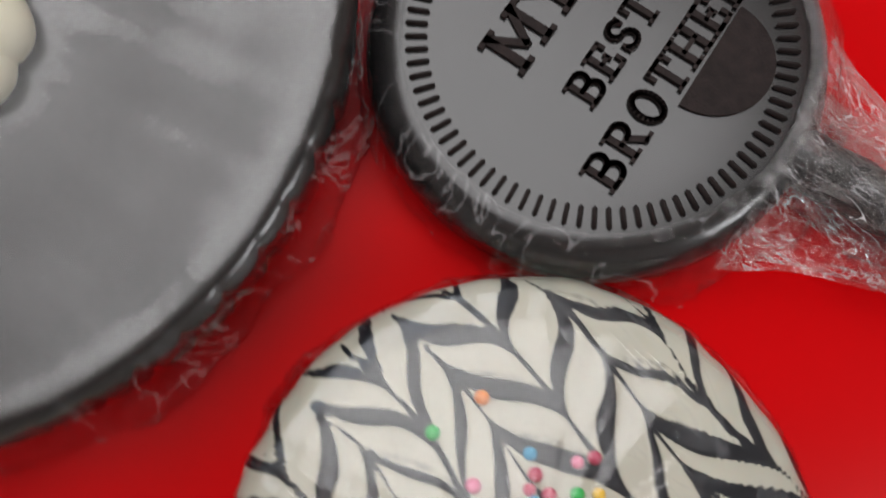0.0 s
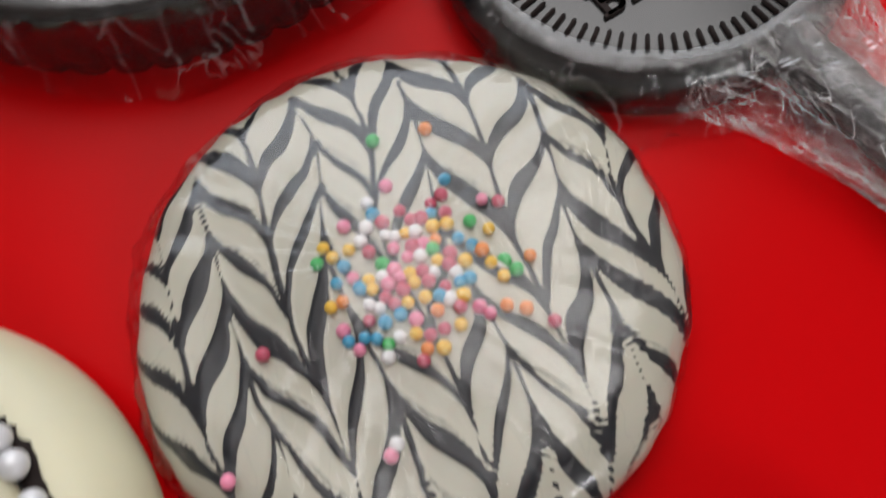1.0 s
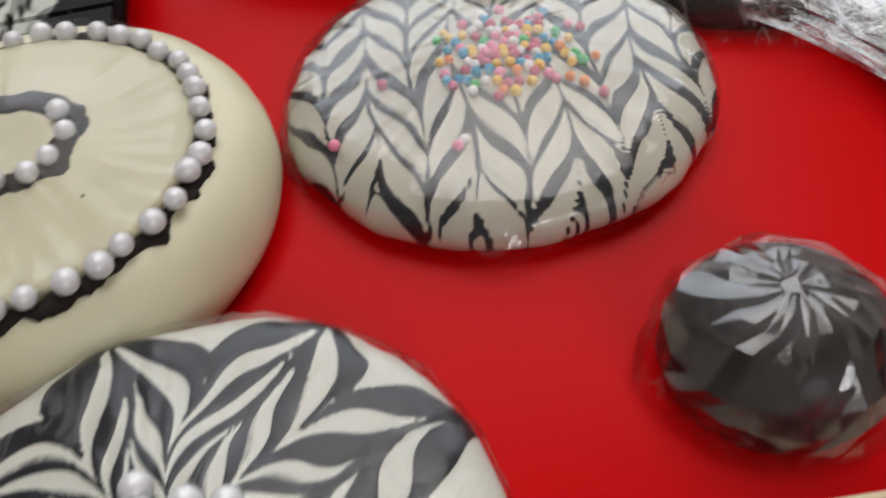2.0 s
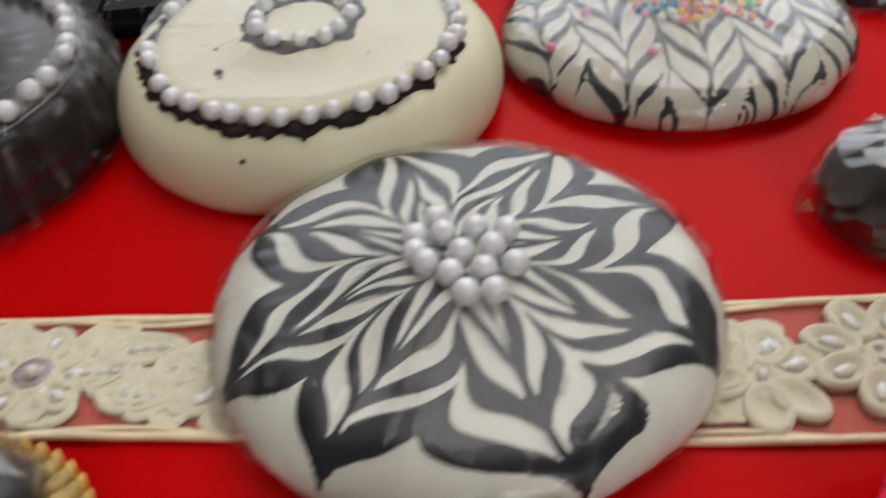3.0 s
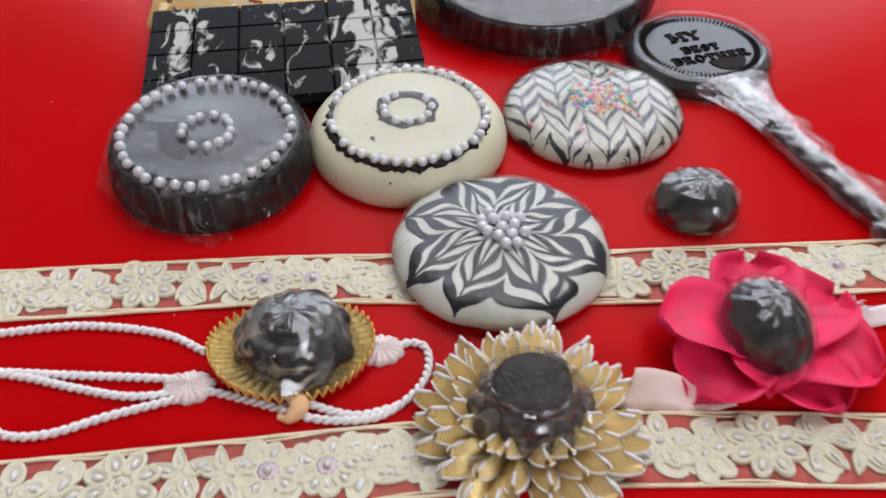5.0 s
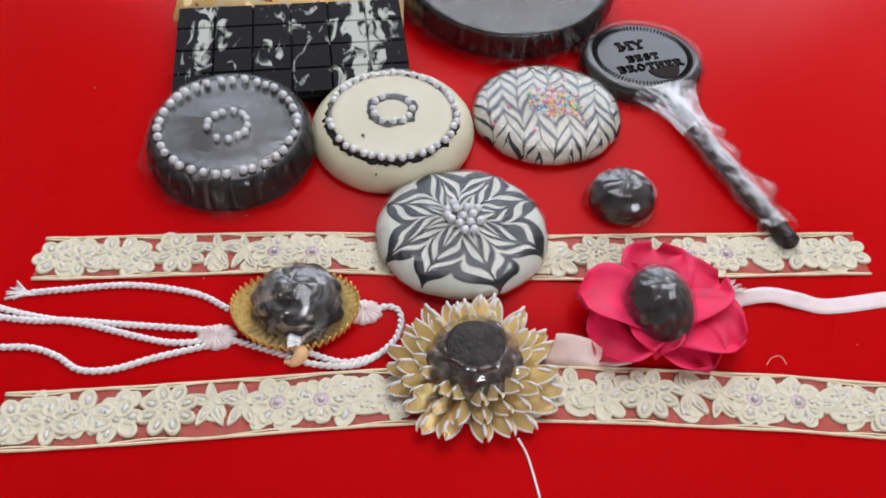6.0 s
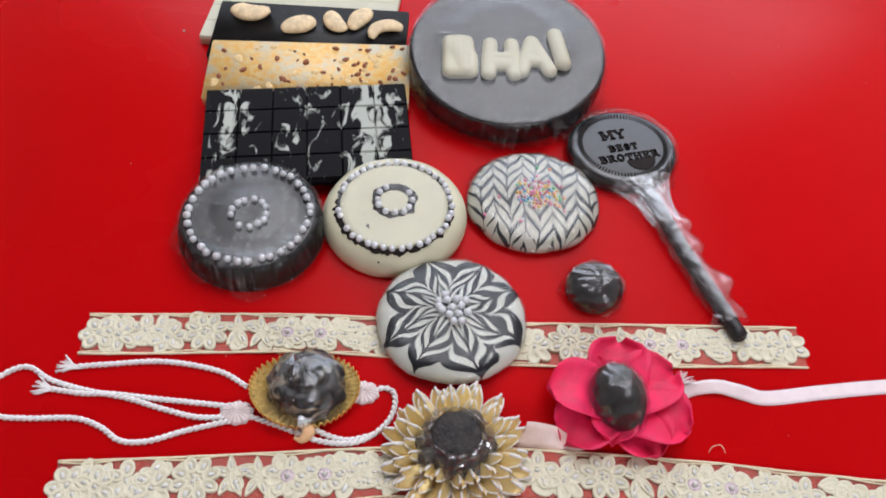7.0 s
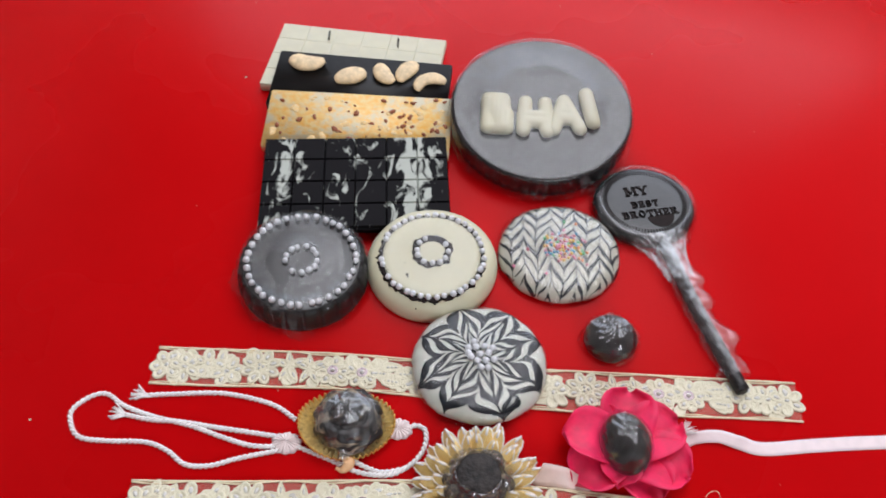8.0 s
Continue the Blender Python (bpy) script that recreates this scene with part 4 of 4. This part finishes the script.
def daisy(parent, x, y):
    for k in range(8):
        petal_at(parent, x, y, 22.5 + 45 * k, 6.8, 4.2, 2.9)
    part("hub", HUB, parent, at(x * mm, y * mm, 0.0006, 0, (3.0 * mm, 3.0 * mm, 1.6 * mm)))
    for k in range(3):
        part("bead", BEAD_MESH, parent, at((x + 1.3 * math.cos(2.1 * k)) * mm, (y + 1.3 * math.sin(2.1 * k)) * mm, 0.0020, 0, 0.0008))


def gem_flower(parent, x, y):
    for k in range(9):
        petal_at(parent, x, y, 40 * k, 6.0, 3.6, 2.9, k % 2 == 0, None, 1.0)
    part("hub", HUB, parent, at(x * mm, y * mm, 0.0006, 0, (4.3 * mm, 4.3 * mm, 1.0 * mm)))
    part("sequin", SEQUIN, parent, at(x * mm, y * mm, 0.0014, 0, (3.0 * mm, 3.0 * mm, 1.5 * mm)))
    part("bead", BEAD_MESH, parent, at(x * mm, y * mm, 0.0019, 0, 0.0012))


def spray(parent, x, y, seed, count=5, reach=5.4):
    rnd = random.Random(seed)
    a0 = rnd.uniform(0, 70)
    for k in range(count):
        petal_at(parent, x, y, a0 + 360 / count * k + rnd.uniform(-10, 10), reach, rnd.uniform(3.6, 4.6), rnd.uniform(2.7, 3.4), rnd.random() < 0.75, None, rnd.uniform(0.9, 1.3))
    part("hub", HUB, parent, at(x * mm, y * mm, 0.0006, 0, (3.2 * mm, 3.2 * mm, 1.0 * mm)))
    part("bead", BEAD_MESH, parent, at(x * mm, y * mm, 0.0018, rnd.uniform(0, 180), (1.3 * mm, 0.8 * mm, 0.8 * mm)))


def bow(parent, x, y):
    for ang, d, ln, wd in ((28, 5.5, 5.0, 2.4), (-62, 6.0, 4.6, 2.0), (100, 5.0, 4.2, 1.9), (-115, 5.8, 4.4, 1.9), (160, 4.8, 4.6, 2.2)):
        petal_at(parent, x, y, ang, d, ln, wd, True, LEAF, 1.2)
    part("hub", HUB, parent, at(x * mm, y * mm, 0.0006, 0, (2.6 * mm, 2.6 * mm, 1.2 * mm)))


def tail(parent, x, y):
    for dx, dy, ang, ln in ((0, 4.2, 5, 6.2), (1, -4.6, -8, 6.4), (7, 0.2, 0, 5.6), (-6, 0.0, 180, 4.5)):
        petal_at(parent, x + dx, y + dy, ang, 0, ln, 3.2, False, LEAF, 1.0)
        for k in (-1, 0, 1):
            a = radians(ang)
            part("bead", BEAD_MESH, parent, at((x + dx + 2 * k * math.cos(a)) * mm, (y + dy + 2 * k * math.sin(a)) * mm, 0.0013, ang, (0.95 * mm, 0.55 * mm, 0.6 * mm)))


def lace_band(label, m, x0, x1, top, bottom, first, mid):
    """A sheer ribbon with corded edges and beaded lace flowers along it. top, bottom, mid: its edges and middle by x, in millimetres."""
    ob = thing("lace_band", label, "wrist band", m, "lace bands")
    nx, ny = 90, 4
    verts, faces = [], []
    for i in range(nx + 1):
        x = x0 + (x1 - x0) * i / nx
        for j in range(ny + 1):
            y = bottom(x) + (top(x) - bottom(x)) * j / ny
            verts.append((x * mm, y * mm, 0.0006 + 0.0003 * n3(x, y, 0, 0.09)))
    for i in range(nx):
        for j in range(ny):
            k = i * (ny + 1) + j
            faces.append((k, k + ny + 1, k + ny + 2, k + 1))
    part("ribbon", mesh_of("ribbon", verts, faces, SHEER), ob, label="sheer peach organza ribbon")
    for fn in (top, bottom):
        for off in (0.0, 1.4):
            sgn = 1 if fn is bottom else -1
            pts = [Vector(((x0 + (x1 - x0) * i / 110) * mm, (fn(x0 + (x1 - x0) * i / 110) + sgn * off * (0.5 + 0.5 * math.sin(i * 0.5))) * mm, 0.0011 + 0.0003 * n3(i, off, 1, 0.3))) for i in range(111)]
            part("edge_cord", mesh_of("edge_cord", *tube(pts, 0.00062 if off == 0 else 0.0004, 6), CORD_CREAM), ob)
    rnd = random.Random(int(first))
    px = x0 + 3
    while px < x1 - 3:
        rel = (px - first + 85.5) % 171 - 85.5
        if rnd.random() < (0.12 if abs(rel) < 13 else 0.35 if 8 < rel < 33 else 0.9):
            petal_at(ob, px, mid(px) + rnd.uniform(-7.8, 7.6), rnd.uniform(0, 360), 0, rnd.uniform(3.4, 5.6), rnd.uniform(2.6, 3.6), rnd.random() < 0.25, LEAF if rnd.random() < 0.6 else None, rnd.uniform(0.5, 0.9))
        px += 1.75
    for px, sd in ((x0 + 6.5, 91), (x1 - 6.5, 92), (x1 - 16, 93)):
        spray(ob, px, mid(px), sd, 6)
    x = first
    seed = 1
    while x < x1 + 60:
        for dx, dy, kind in ((0, 0.5, daisy), (-17, -2.5, spray), (-28, 1.5, spray), (-40, -1.0, spray), (-51, 1.2, spray), (15, 2.0, bow), (26, 1.0, bow), (38, 0.2, gem_flower), (53.5, 0.0, gem_flower), (69, 0.5, tail), (-62, -1.0, spray), (84, 0.0, spray)):
            px = x + dx
            if x0 + 7 < px < x1 - 7:
                seed += 1
                if kind is spray:
                    spray(ob, px, mid(px) + dy, seed, 6 if seed % 2 else 5)
                else:
                    kind(ob, px, mid(px) + dy)
        x += 171
    return ob


lace_band("cream lace band with beads and sequins under the star-marbled disc", at(0, 0, 0), -168, 170, lambda x: 1.2 + 2.2 * math.sin((x + 165) / 52) * math.exp(-((x + 60) / 90) ** 2), lambda x: -21.5 + 3.2 * math.exp(-((x + 70) / 60) ** 2) - 2.2 * math.exp(-((x - 60) / 60) ** 2), -112, lambda x: -10.0 + 2.4 * math.exp(-((x + 70) / 60) ** 2) - 0.8 * math.exp(-((x - 60) / 60) ** 2))
sag = lambda x: -78 + 11.0 * math.exp(-((x - 10) / 125.0) ** 2) - (x > 120) * (x - 120) * 0.05
lace_band("cream lace band with beads and sequins under the gold flower", at(0, 0, 0), -162, 208, lambda x: sag(x) + 1.0, lambda x: sag(x) - 22.5, -104, lambda x: sag(x) - 10.5)

# ---- gold fan rakhi with white cords ----
fan = thing("rakhi", "gold pleated rakhi with a film-wrapped dark chocolate on white cords", "rakhi", at(-0.0628, -0.0415, 0))


def pleats(a, r, z):
    k = abs(((a * 48 / math.pi) % 2) - 1)
    q = r / 0.0245
    return r * (1 + 0.03 * k * q + 0.03 * math.sin(a * 3 + 1)), z + 0.0036 * k * q ** 0.6 + 0.0015 * q * math.sin(a * 2 + 0.6)


prof = [(0.004, 0.0012), (0.010, 0.0016), (0.016, 0.0024), (0.0205, 0.0028), (0.0235, 0.0034)]
v, f = revolve(prof, 288, pleats)
part("pleated_fan", mesh_of("pleated_fan", v, f[:-2], GOLD_PALE, False), fan, at(0, 0.0005, 0, 0, (1.0, 0.78, 1.15)), label="pleated gold ribbon fan")
rim = [Vector(v[4 * 288 + i]) for i in range(288)]
part("fan_edge", mesh_of("fan_edge", *tube(rim + rim[:1], 0.0005, 5), GOLD), fan, at(0, 0.0005, 0, 0, (1.0, 0.78, 1.15)))
prof = finer([(0.0118, 0.0), (0.0150, 0.0018), (0.0164, 0.0050), (0.0160, 0.0085), (0.0140, 0.0118), (0.0116, 0.0134), (0.0098, 0.0136), (0.0084, 0.0130), (0.0078, 0.0138), (0.0072, 0.0158), (0.0056, 0.0168), (0.0025, 0.0170), (0.0003, 0.0170)], 3)


def rose(a, r, z):
    """Thick overlapping turns of poured chocolate."""
    turn = abs(math.sin(2.5 * a + z * 420))
    lump = n3(math.cos(a) * 2, math.sin(a) * 2, z * 130, 1.4)
    return r * (1 + 0.16 * lump + (0.07 * turn if z < 0.0135 else 0.02 * turn)), z * (1 + 0.10 * n3(math.cos(a) * 2, math.sin(a) * 2, 7, 1.2))


base = part("chocolate", mesh_of("chocolate", *revolve(prof, 96, rose), SMOKY), fan, label="knobbly dark chocolate with a raised middle")
base.location = (0.0015, 0.0015, 0.0022)
dome_film(fan, 0.0170, 0.0161, 0.0162, 9.2, ((-95, 22, 0.010), (-60, 20, 0.004)), FILM_CRUMPLED, 0.002, 0.0022, False, 0.10).location = (0.0015, 0.0015, 0.0022)
part("film_twist", mesh_of("film_twist", *tube(spline([(0.0005, -0.0125, 0.008), (0.0002, -0.0160, 0.0075), (0.0010, -0.0195, 0.0040)], 8), 0.0028, 10, lambda t: 1 - 0.75 * t + 0.2 * math.sin(t * 20)), FILM_CRUMPLED), fan, label="twisted end of the film")
for x, y in ((-0.0285, -0.0095), (0.0260, 0.0020)):
    kn = part("lace_knot", mesh_of("lace_knot", *revolve([(0.0056, 0.0), (0.0060, 0.0012), (0.0048, 0.0024), (0.002, 0.0030), (0.0005, 0.0030)], 72, lambda a, r, z: (r * (1 + 0.14 * abs(math.sin(a * 5))), z + 0.0004 * math.sin(a * 18) * (z > 0.001))), KNOT), fan, at(x, y, 0, 0, (1.15, 0.9, 1.1)), "pale pink crocheted lace end")
part("gold_tail", mesh_of("gold_tail", *tube(spline([(0.002, -0.016, 0.0035), (0.004, -0.0195, 0.0035), (0.001, -0.0225, 0.0020), (-0.002, -0.0215, 0.0015)], 8), 0.0024, 8, lambda t: 0.8 + 0.4 * math.sin(t * 5)), plain("peach_tape", (0.80, 0.48, 0.25), 0.6)), fan, label="peach tape tail")
CORDS = [
    [(-0.026, 0.004), (-0.040, 0.012), (-0.065, 0.0165), (-0.090, 0.0145), (-0.103, 0.0130)],
    [(-0.030, -0.0065), (-0.050, -0.0045), (-0.066, -0.0030), (-0.085, -0.0010), (-0.098, -0.0010), (-0.112, 0.001)],
    [(-0.030, -0.0115), (-0.045, -0.0120), (-0.060, -0.0085), (-0.078, -0.0030), (-0.098, 0.0010), (-0.114, 0.0060), (-0.124, 0.0120), (-0.131, 0.0110), (-0.1385, 0.0040), (-0.1390, -0.0030), (-0.132, -0.0125), (-0.118, -0.0140), (-0.098, -0.0135), (-0.086, -0.0175), (-0.076, -0.0240), (-0.064, -0.0240), (-0.050, -0.0190), (-0.031, -0.0135)],
    [(0.0295, 0.0025), (0.0350, 0.0045), (0.0395, 0.0025), (0.0405, -0.0040), (0.0380, -0.0120), (0.0310, -0.0195), (0.0220, -0.0235), (0.0080, -0.0225), (-0.0060, -0.0170), (-0.0200, -0.0120), (-0.0270, -0.0100)],
    [(0.0310, -0.0195), (0.0200, -0.0220), (0.0100, -0.0190), (0.0030, -0.0150)],
]
for pts in CORDS:
    part("cord", mesh_of("cord", *twisted([(x, y, 0.0013) for x, y in pts], 0.00116, 0.0054, 2, 0.60, 0.64), CORD_WHITE), fan, label="twisted white cord")
rnd = random.Random(3)
for ex, ey, ang in ((-0.104, 0.0127, 170), (-0.112, 0.001, 175)):
    shapes = []
    for k in range(30):
        a = radians(ang + rnd.uniform(-38, 38))
        ln = rnd.uniform(0.004, 0.009)
        shapes.append(tube(spline([(ex + 0.004, ey, 0.0012), (ex, ey + rnd.uniform(-0.001, 0.001), 0.0014), (ex + ln * math.cos(a), ey + ln * math.sin(a), rnd.uniform(0.0004, 0.002))], 4), 0.00036, 4))
    part("frayed_end", mesh_of("frayed_end", *join(*shapes), CORD_WHITE), fan, label="frayed white cord end")

# ---- gold sunflower rakhi ----
DULL = plain("dull_dark_chocolate", (0.032, 0.027, 0.025), 0.6, var=0.7, scale=220, bump=0.9, bscale=420, bdist=0.0012)
DULL.node_tree.nodes["Principled BSDF"].inputs["Specular IOR Level"].default_value = 0.25
sunf = thing("rakhi", "gold petalled flower rakhi with a film-wrapped dark chocolate", "rakhi", at(0.0040, -0.0690, 0))


def fold_petal():
    """A folded pointed petal along +x: two flaps meeting at a raised ridge, open at the mouth."""
    verts, faces = [], []
    for k in range(9):
        t = k / 8
        w = 0.215 * max(0.06, 1 - abs((t - 0.45) / 0.58) ** 2.2) ** 0.6
        for s, zz in ((-1, 0.0), (-0.55, 0.16), (0, 0.30), (0.55, 0.16), (1, 0.0)):
            verts.append((t, s * w, zz * (0.55 + 0.5 * math.sin(math.pi * t)) + 0.10 * t * t))
    for k in range(8):
        for j in range(4):
            o = k * 5 + j
            faces.append((o, o + 5, o + 6, o + 1))
    return verts, faces


pv, pf = fold_petal()
GOLD_PETAL = mesh_of("gold_petal", pv, pf, GOLD_RIB, False)
EDGE = mesh_of("petal_edge", *join(tube([Vector(pv[k * 5]) for k in range(2, 9)], 0.027, 6), tube([Vector(pv[k * 5 + 4]) for k in range(2, 9)], 0.027, 6), tube([Vector(pv[k * 5 + 2]) for k in range(6, 9)], 0.036, 6)), CORD_WHITE)
rnd = random.Random(7)
part("backing", mesh_of("backing", *revolve([(0.018, 0.0), (0.0185, 0.0012), (0.010, 0.0022), (0.001, 0.0024)], 40), GOLD_PALE), sunf)
for count, r0, ln, tilt, z in ((20, 0.0148, 0.0178, 8, 0.0010), (19, 0.0125, 0.0165, 20, 0.0028), (16, 0.0105, 0.0145, 34, 0.0046)):
    for i in range(count):
        a = 360 / count * (i + 0.5 * (count % 2)) + rnd.uniform(-5, 5)
        k = ln * rnd.uniform(0.9, 1.1)
        m = pose(r0 * math.cos(radians(a)), r0 * math.sin(radians(a)), z, 0, -(tilt + rnd.uniform(-4, 4)), a + rnd.uniform(-6, 6)) @ Matrix.Diagonal((k, k * 1.0, k * 0.95, 1))
        pt = part("petal", GOLD_PETAL, sunf, m)
        part("edging", EDGE, pt, label="white corded petal edge")
m = at(0, -0.0012, 0.0012)
prof = [(0.0120, 0.0), (0.0146, 0.003), (0.0152, 0.007), (0.0146, 0.0110), (0.0128, 0.0145), (0.0112, 0.0165), (0.0098, 0.0175), (0.0060, 0.0178), (0.0005, 0.0178)]
part("chocolate", mesh_of("chocolate", *revolve(prof, 80, lambda a, r, z: (r * (1 + (0.22 if z < 0.0155 else 0.03) * n3(math.cos(a) * 3, math.sin(a) * 3, z * 160, 1.2)), z)), SMOKY), sunf, m, "dark chocolate with a flat round top")
LUMP = mesh_of("lump", *ball(1, 14, 9), SMOKY)
for k in range(8):
    c = 2 * math.pi * k / 8 + 0.3 * math.sin(k * 2.3)
    part("lump", LUMP, sunf, m @ at(0.0122 * math.cos(c), 0.0122 * math.sin(c), 0.0095 + 0.0022 * math.sin(k * 1.7), k * 40, (0.0056, 0.0044 + 0.0010 * math.sin(k), 0.0046)))
part("top_disc", mesh_of("top_disc", *revolve([(0.0100, 0.0), (0.0106, 0.0012), (0.0104, 0.0024), (0.0096, 0.0030), (0.005, 0.0031), (0.0005, 0.0031)], 60, lambda a, r, z: (r * (1 + 0.03 * n3(math.cos(a) * 2, math.sin(a) * 2, 1, 1.4)), z)), DULL), sunf, m @ at(0.0, -0.0006, 0.0172, 0, 1.0, 5))
fprof = finer([(0.0140, 0.001), (0.0166, 0.003), (0.0172, 0.007), (0.0166, 0.0115), (0.0148, 0.0155), (0.0126, 0.0185), (0.0114, 0.0205), (0.0108, 0.0212)], 2)
v, f = film_body(fprof, 50, 0.0024, 15.5, 0.003, ((-85, 24, 0.006), (60, 20, 0.004), (150, 22, 0.004)))
part("film_wrap", mesh_of("film_wrap", crinkled(v, 0.0005, 15.5), f, FILM_CRUMPLED, False), sunf, m, "crumpled clear film round the chocolate")
part("thread", mesh_of("thread", *tube(spline([(0.014, -0.028, 0.002), (0.0165, -0.033, 0.0008), (0.0180, -0.040, 0.0006), (0.0195, -0.050, 0.0006)], 6), 0.0005, 5), CORD_WHITE), sunf, label="loose white thread")

# ---- pink flower rakhi ----
pinkf = thing("rakhi", "pink cloth flower rakhi with a glossy wrapped dark chocolate", "rakhi", at(0.0750, -0.0450, 0))


def cloth_petal(seed):
    verts, faces = [], []
    for k in range(13):
        t = k / 12
        w = 0.46 * max(0.02, 1 - abs((t - 0.60) / (0.66 if t < 0.60 else 0.40)) ** 2.5) ** 0.5
        for j in range(11):
            s = j / 5 - 1
            z = 0.26 * s * s * (0.5 + t) * 0.5 + 0.20 * t - 0.30 * t * t * t + 0.06 * n3(t * 2, s * 2, seed, 1.1)
            verts.append((t, s * w, z))
    for k in range(12):
        for j in range(10):
            o = k * 11 + j
            faces.append((o, o + 11, o + 12, o + 1))
    return verts, faces


for i, (a, ln, tilt, z) in enumerate(((80, 0.0315, 12, 0.0042), (28, 0.0330, 8, 0.0038), (-22, 0.0345, 2, 0.0035), (-54, 0.0300, 2, 0.0020), (-100, 0.0225, 9, 0.0050), (-142, 0.0310, 3, 0.0025), (172, 0.0310, 14, 0.0052), (118, 0.0240, 16, 0.0030))):
    v, f = cloth_petal(i * 1.7)
    ob = part("petal", mesh_of("petal", v, f, PINK), pinkf, pose(0, 0, z, 0, -tilt, a) @ Matrix.Diagonal((ln, ln * (0.98 if i != 7 else 0.7), ln, 1)))
    sol = ob.modifiers.new("thickness", "SOLIDIFY")
    sol.thickness = 0.012
part("backing", mesh_of("backing", *revolve([(0.011, 0.0), (0.0115, 0.001), (0.009, 0.004), (0.001, 0.0055)], 30), PINK), pinkf)
cm = choc_dome(pinkf, 0.0125, 0.0160, 0.0190, DARK, 8, 0.03)
cm.matrix_basis = at(0.0005, -0.0005, 0.0045, 12)
dome_film(pinkf, 0.0128, 0.0164, 0.0192, 6.1, ((-75, 24, 0.004), (130, 30, 0.003)), FILM_CRUMPLED, 0.002, 0.0, False, 0.05).matrix_basis = at(0.0005, -0.0005, 0.0045, 12)


def satin(name, pts, widths, mat, label, tilts=None):
    line = spline(pts, 10)
    verts, faces = [], []
    for i, p in enumerate(line):
        t = (line[min(i + 1, len(line) - 1)] - line[max(i - 1, 0)]).normalized()
        u = i / (len(line) - 1) * (len(widths) - 1)
        k = min(int(u), len(widths) - 2)
        w = widths[k] + (widths[k + 1] - widths[k]) * (u - k)
        tl = radians(tilts[k] + (tilts[k + 1] - tilts[k]) * (u - k)) if tilts else 0
        side = Vector((0, 0, 1)).cross(t).normalized()
        side = side * math.cos(tl) + Vector((0, 0, 1)) * math.sin(tl)
        for s in (-1, -0.5, 0, 0.5, 1):
            q = p + side * s * w / 2
            verts.append((q.x, q.y, max(0.0004, q.z)))
    for i in range(len(line) - 1):
        for j in range(4):
            o = i * 5 + j
            faces.append((o, o + 5, o + 6, o + 1))
    ob = part(name, mesh_of(name, verts, faces, mat), pinkf, label=label)
    sol = ob.modifiers.new("thickness", "SOLIDIFY")
    sol.thickness = 0.0003
    return ob


satin("ribbon", [(0.024, 0.0040, 0.002), (0.037, 0.0090, 0.003), (0.049, 0.0110, 0.0030), (0.060, 0.0085, 0.0022), (0.072, 0.0065, 0.0010), (0.10, 0.0105, 0.0008), (0.14, 0.0150, 0.0008), (0.25, 0.024, 0.0008)], [0.009, 0.006, 0.0065, 0.007, 0.0072, 0.0075, 0.0075, 0.0075], SATIN, "white satin ribbon", [20, 35, 15, 20, 5, 0, 0, 0])
satin("ribbon", [(-0.012, -0.0190, 0.003), (-0.022, -0.0185, 0.0020), (-0.028, -0.0180, 0.0045), (-0.036, -0.0175, 0.0062), (-0.041, -0.0170, 0.0058), (-0.0425, -0.0160, 0.0045)], [0.005, 0.008, 0.011, 0.0125, 0.0125, 0.011], SATIN_PEACH, "peach satin ribbon loop", [0, -20, -45, -60, -55, -30])
shapes = []
rnd = random.Random(21)
for k in range(60):
    a, ln = radians(rnd.uniform(0, 75)), rnd.uniform(0.004, 0.010)
    shapes.append(tube(spline([(0.030, 0.010, 0.003), (0.030 + ln * 0.5 * math.cos(a), 0.010 + ln * 0.5 * math.sin(a), 0.004 + rnd.uniform(0, 0.003)), (0.030 + ln * math.cos(a), 0.010 + ln * math.sin(a), 0.003 + rnd.uniform(0, 0.003))], 4), 0.00012, 3))
part("tuft", mesh_of("tuft", *join(*shapes), CORD_WHITE), pinkf, label="small white feathery tuft")

# ---- specks and lint on the table ----
SPECK = mesh_of("crumb", *ball(1, 6, 4, (1, 0.8, 0.5)), IVORY)
rnd = random.Random(31)
spots = [(-0.1655, 0.2265, 0.0011), (-0.222, -0.046, 0.0008)] + [(rnd.uniform(-0.3, 0.35), rnd.uniform(-0.1, 0.35), rnd.uniform(0.0002, 0.00045)) for _ in range(24)]
for x, y, s in spots:
    tagged(new("crumb", SPECK), "tiny white crumb lying on the red table", "crumb", "crumbs on the table").matrix_basis = at(x, y, s * 0.5, rnd.uniform(0, 90), s)
for pts in ([(0.114, -0.0665, 0.001), (0.1165, -0.0640, 0.002), (0.1200, -0.0635, 0.002), (0.1215, -0.0665, 0.001)],):
    tagged(new("thread", mesh_of("thread", *tube(spline(pts, 8), 0.00014, 5), CORD_CREAM)), "loose cream thread on the red table", "thread")
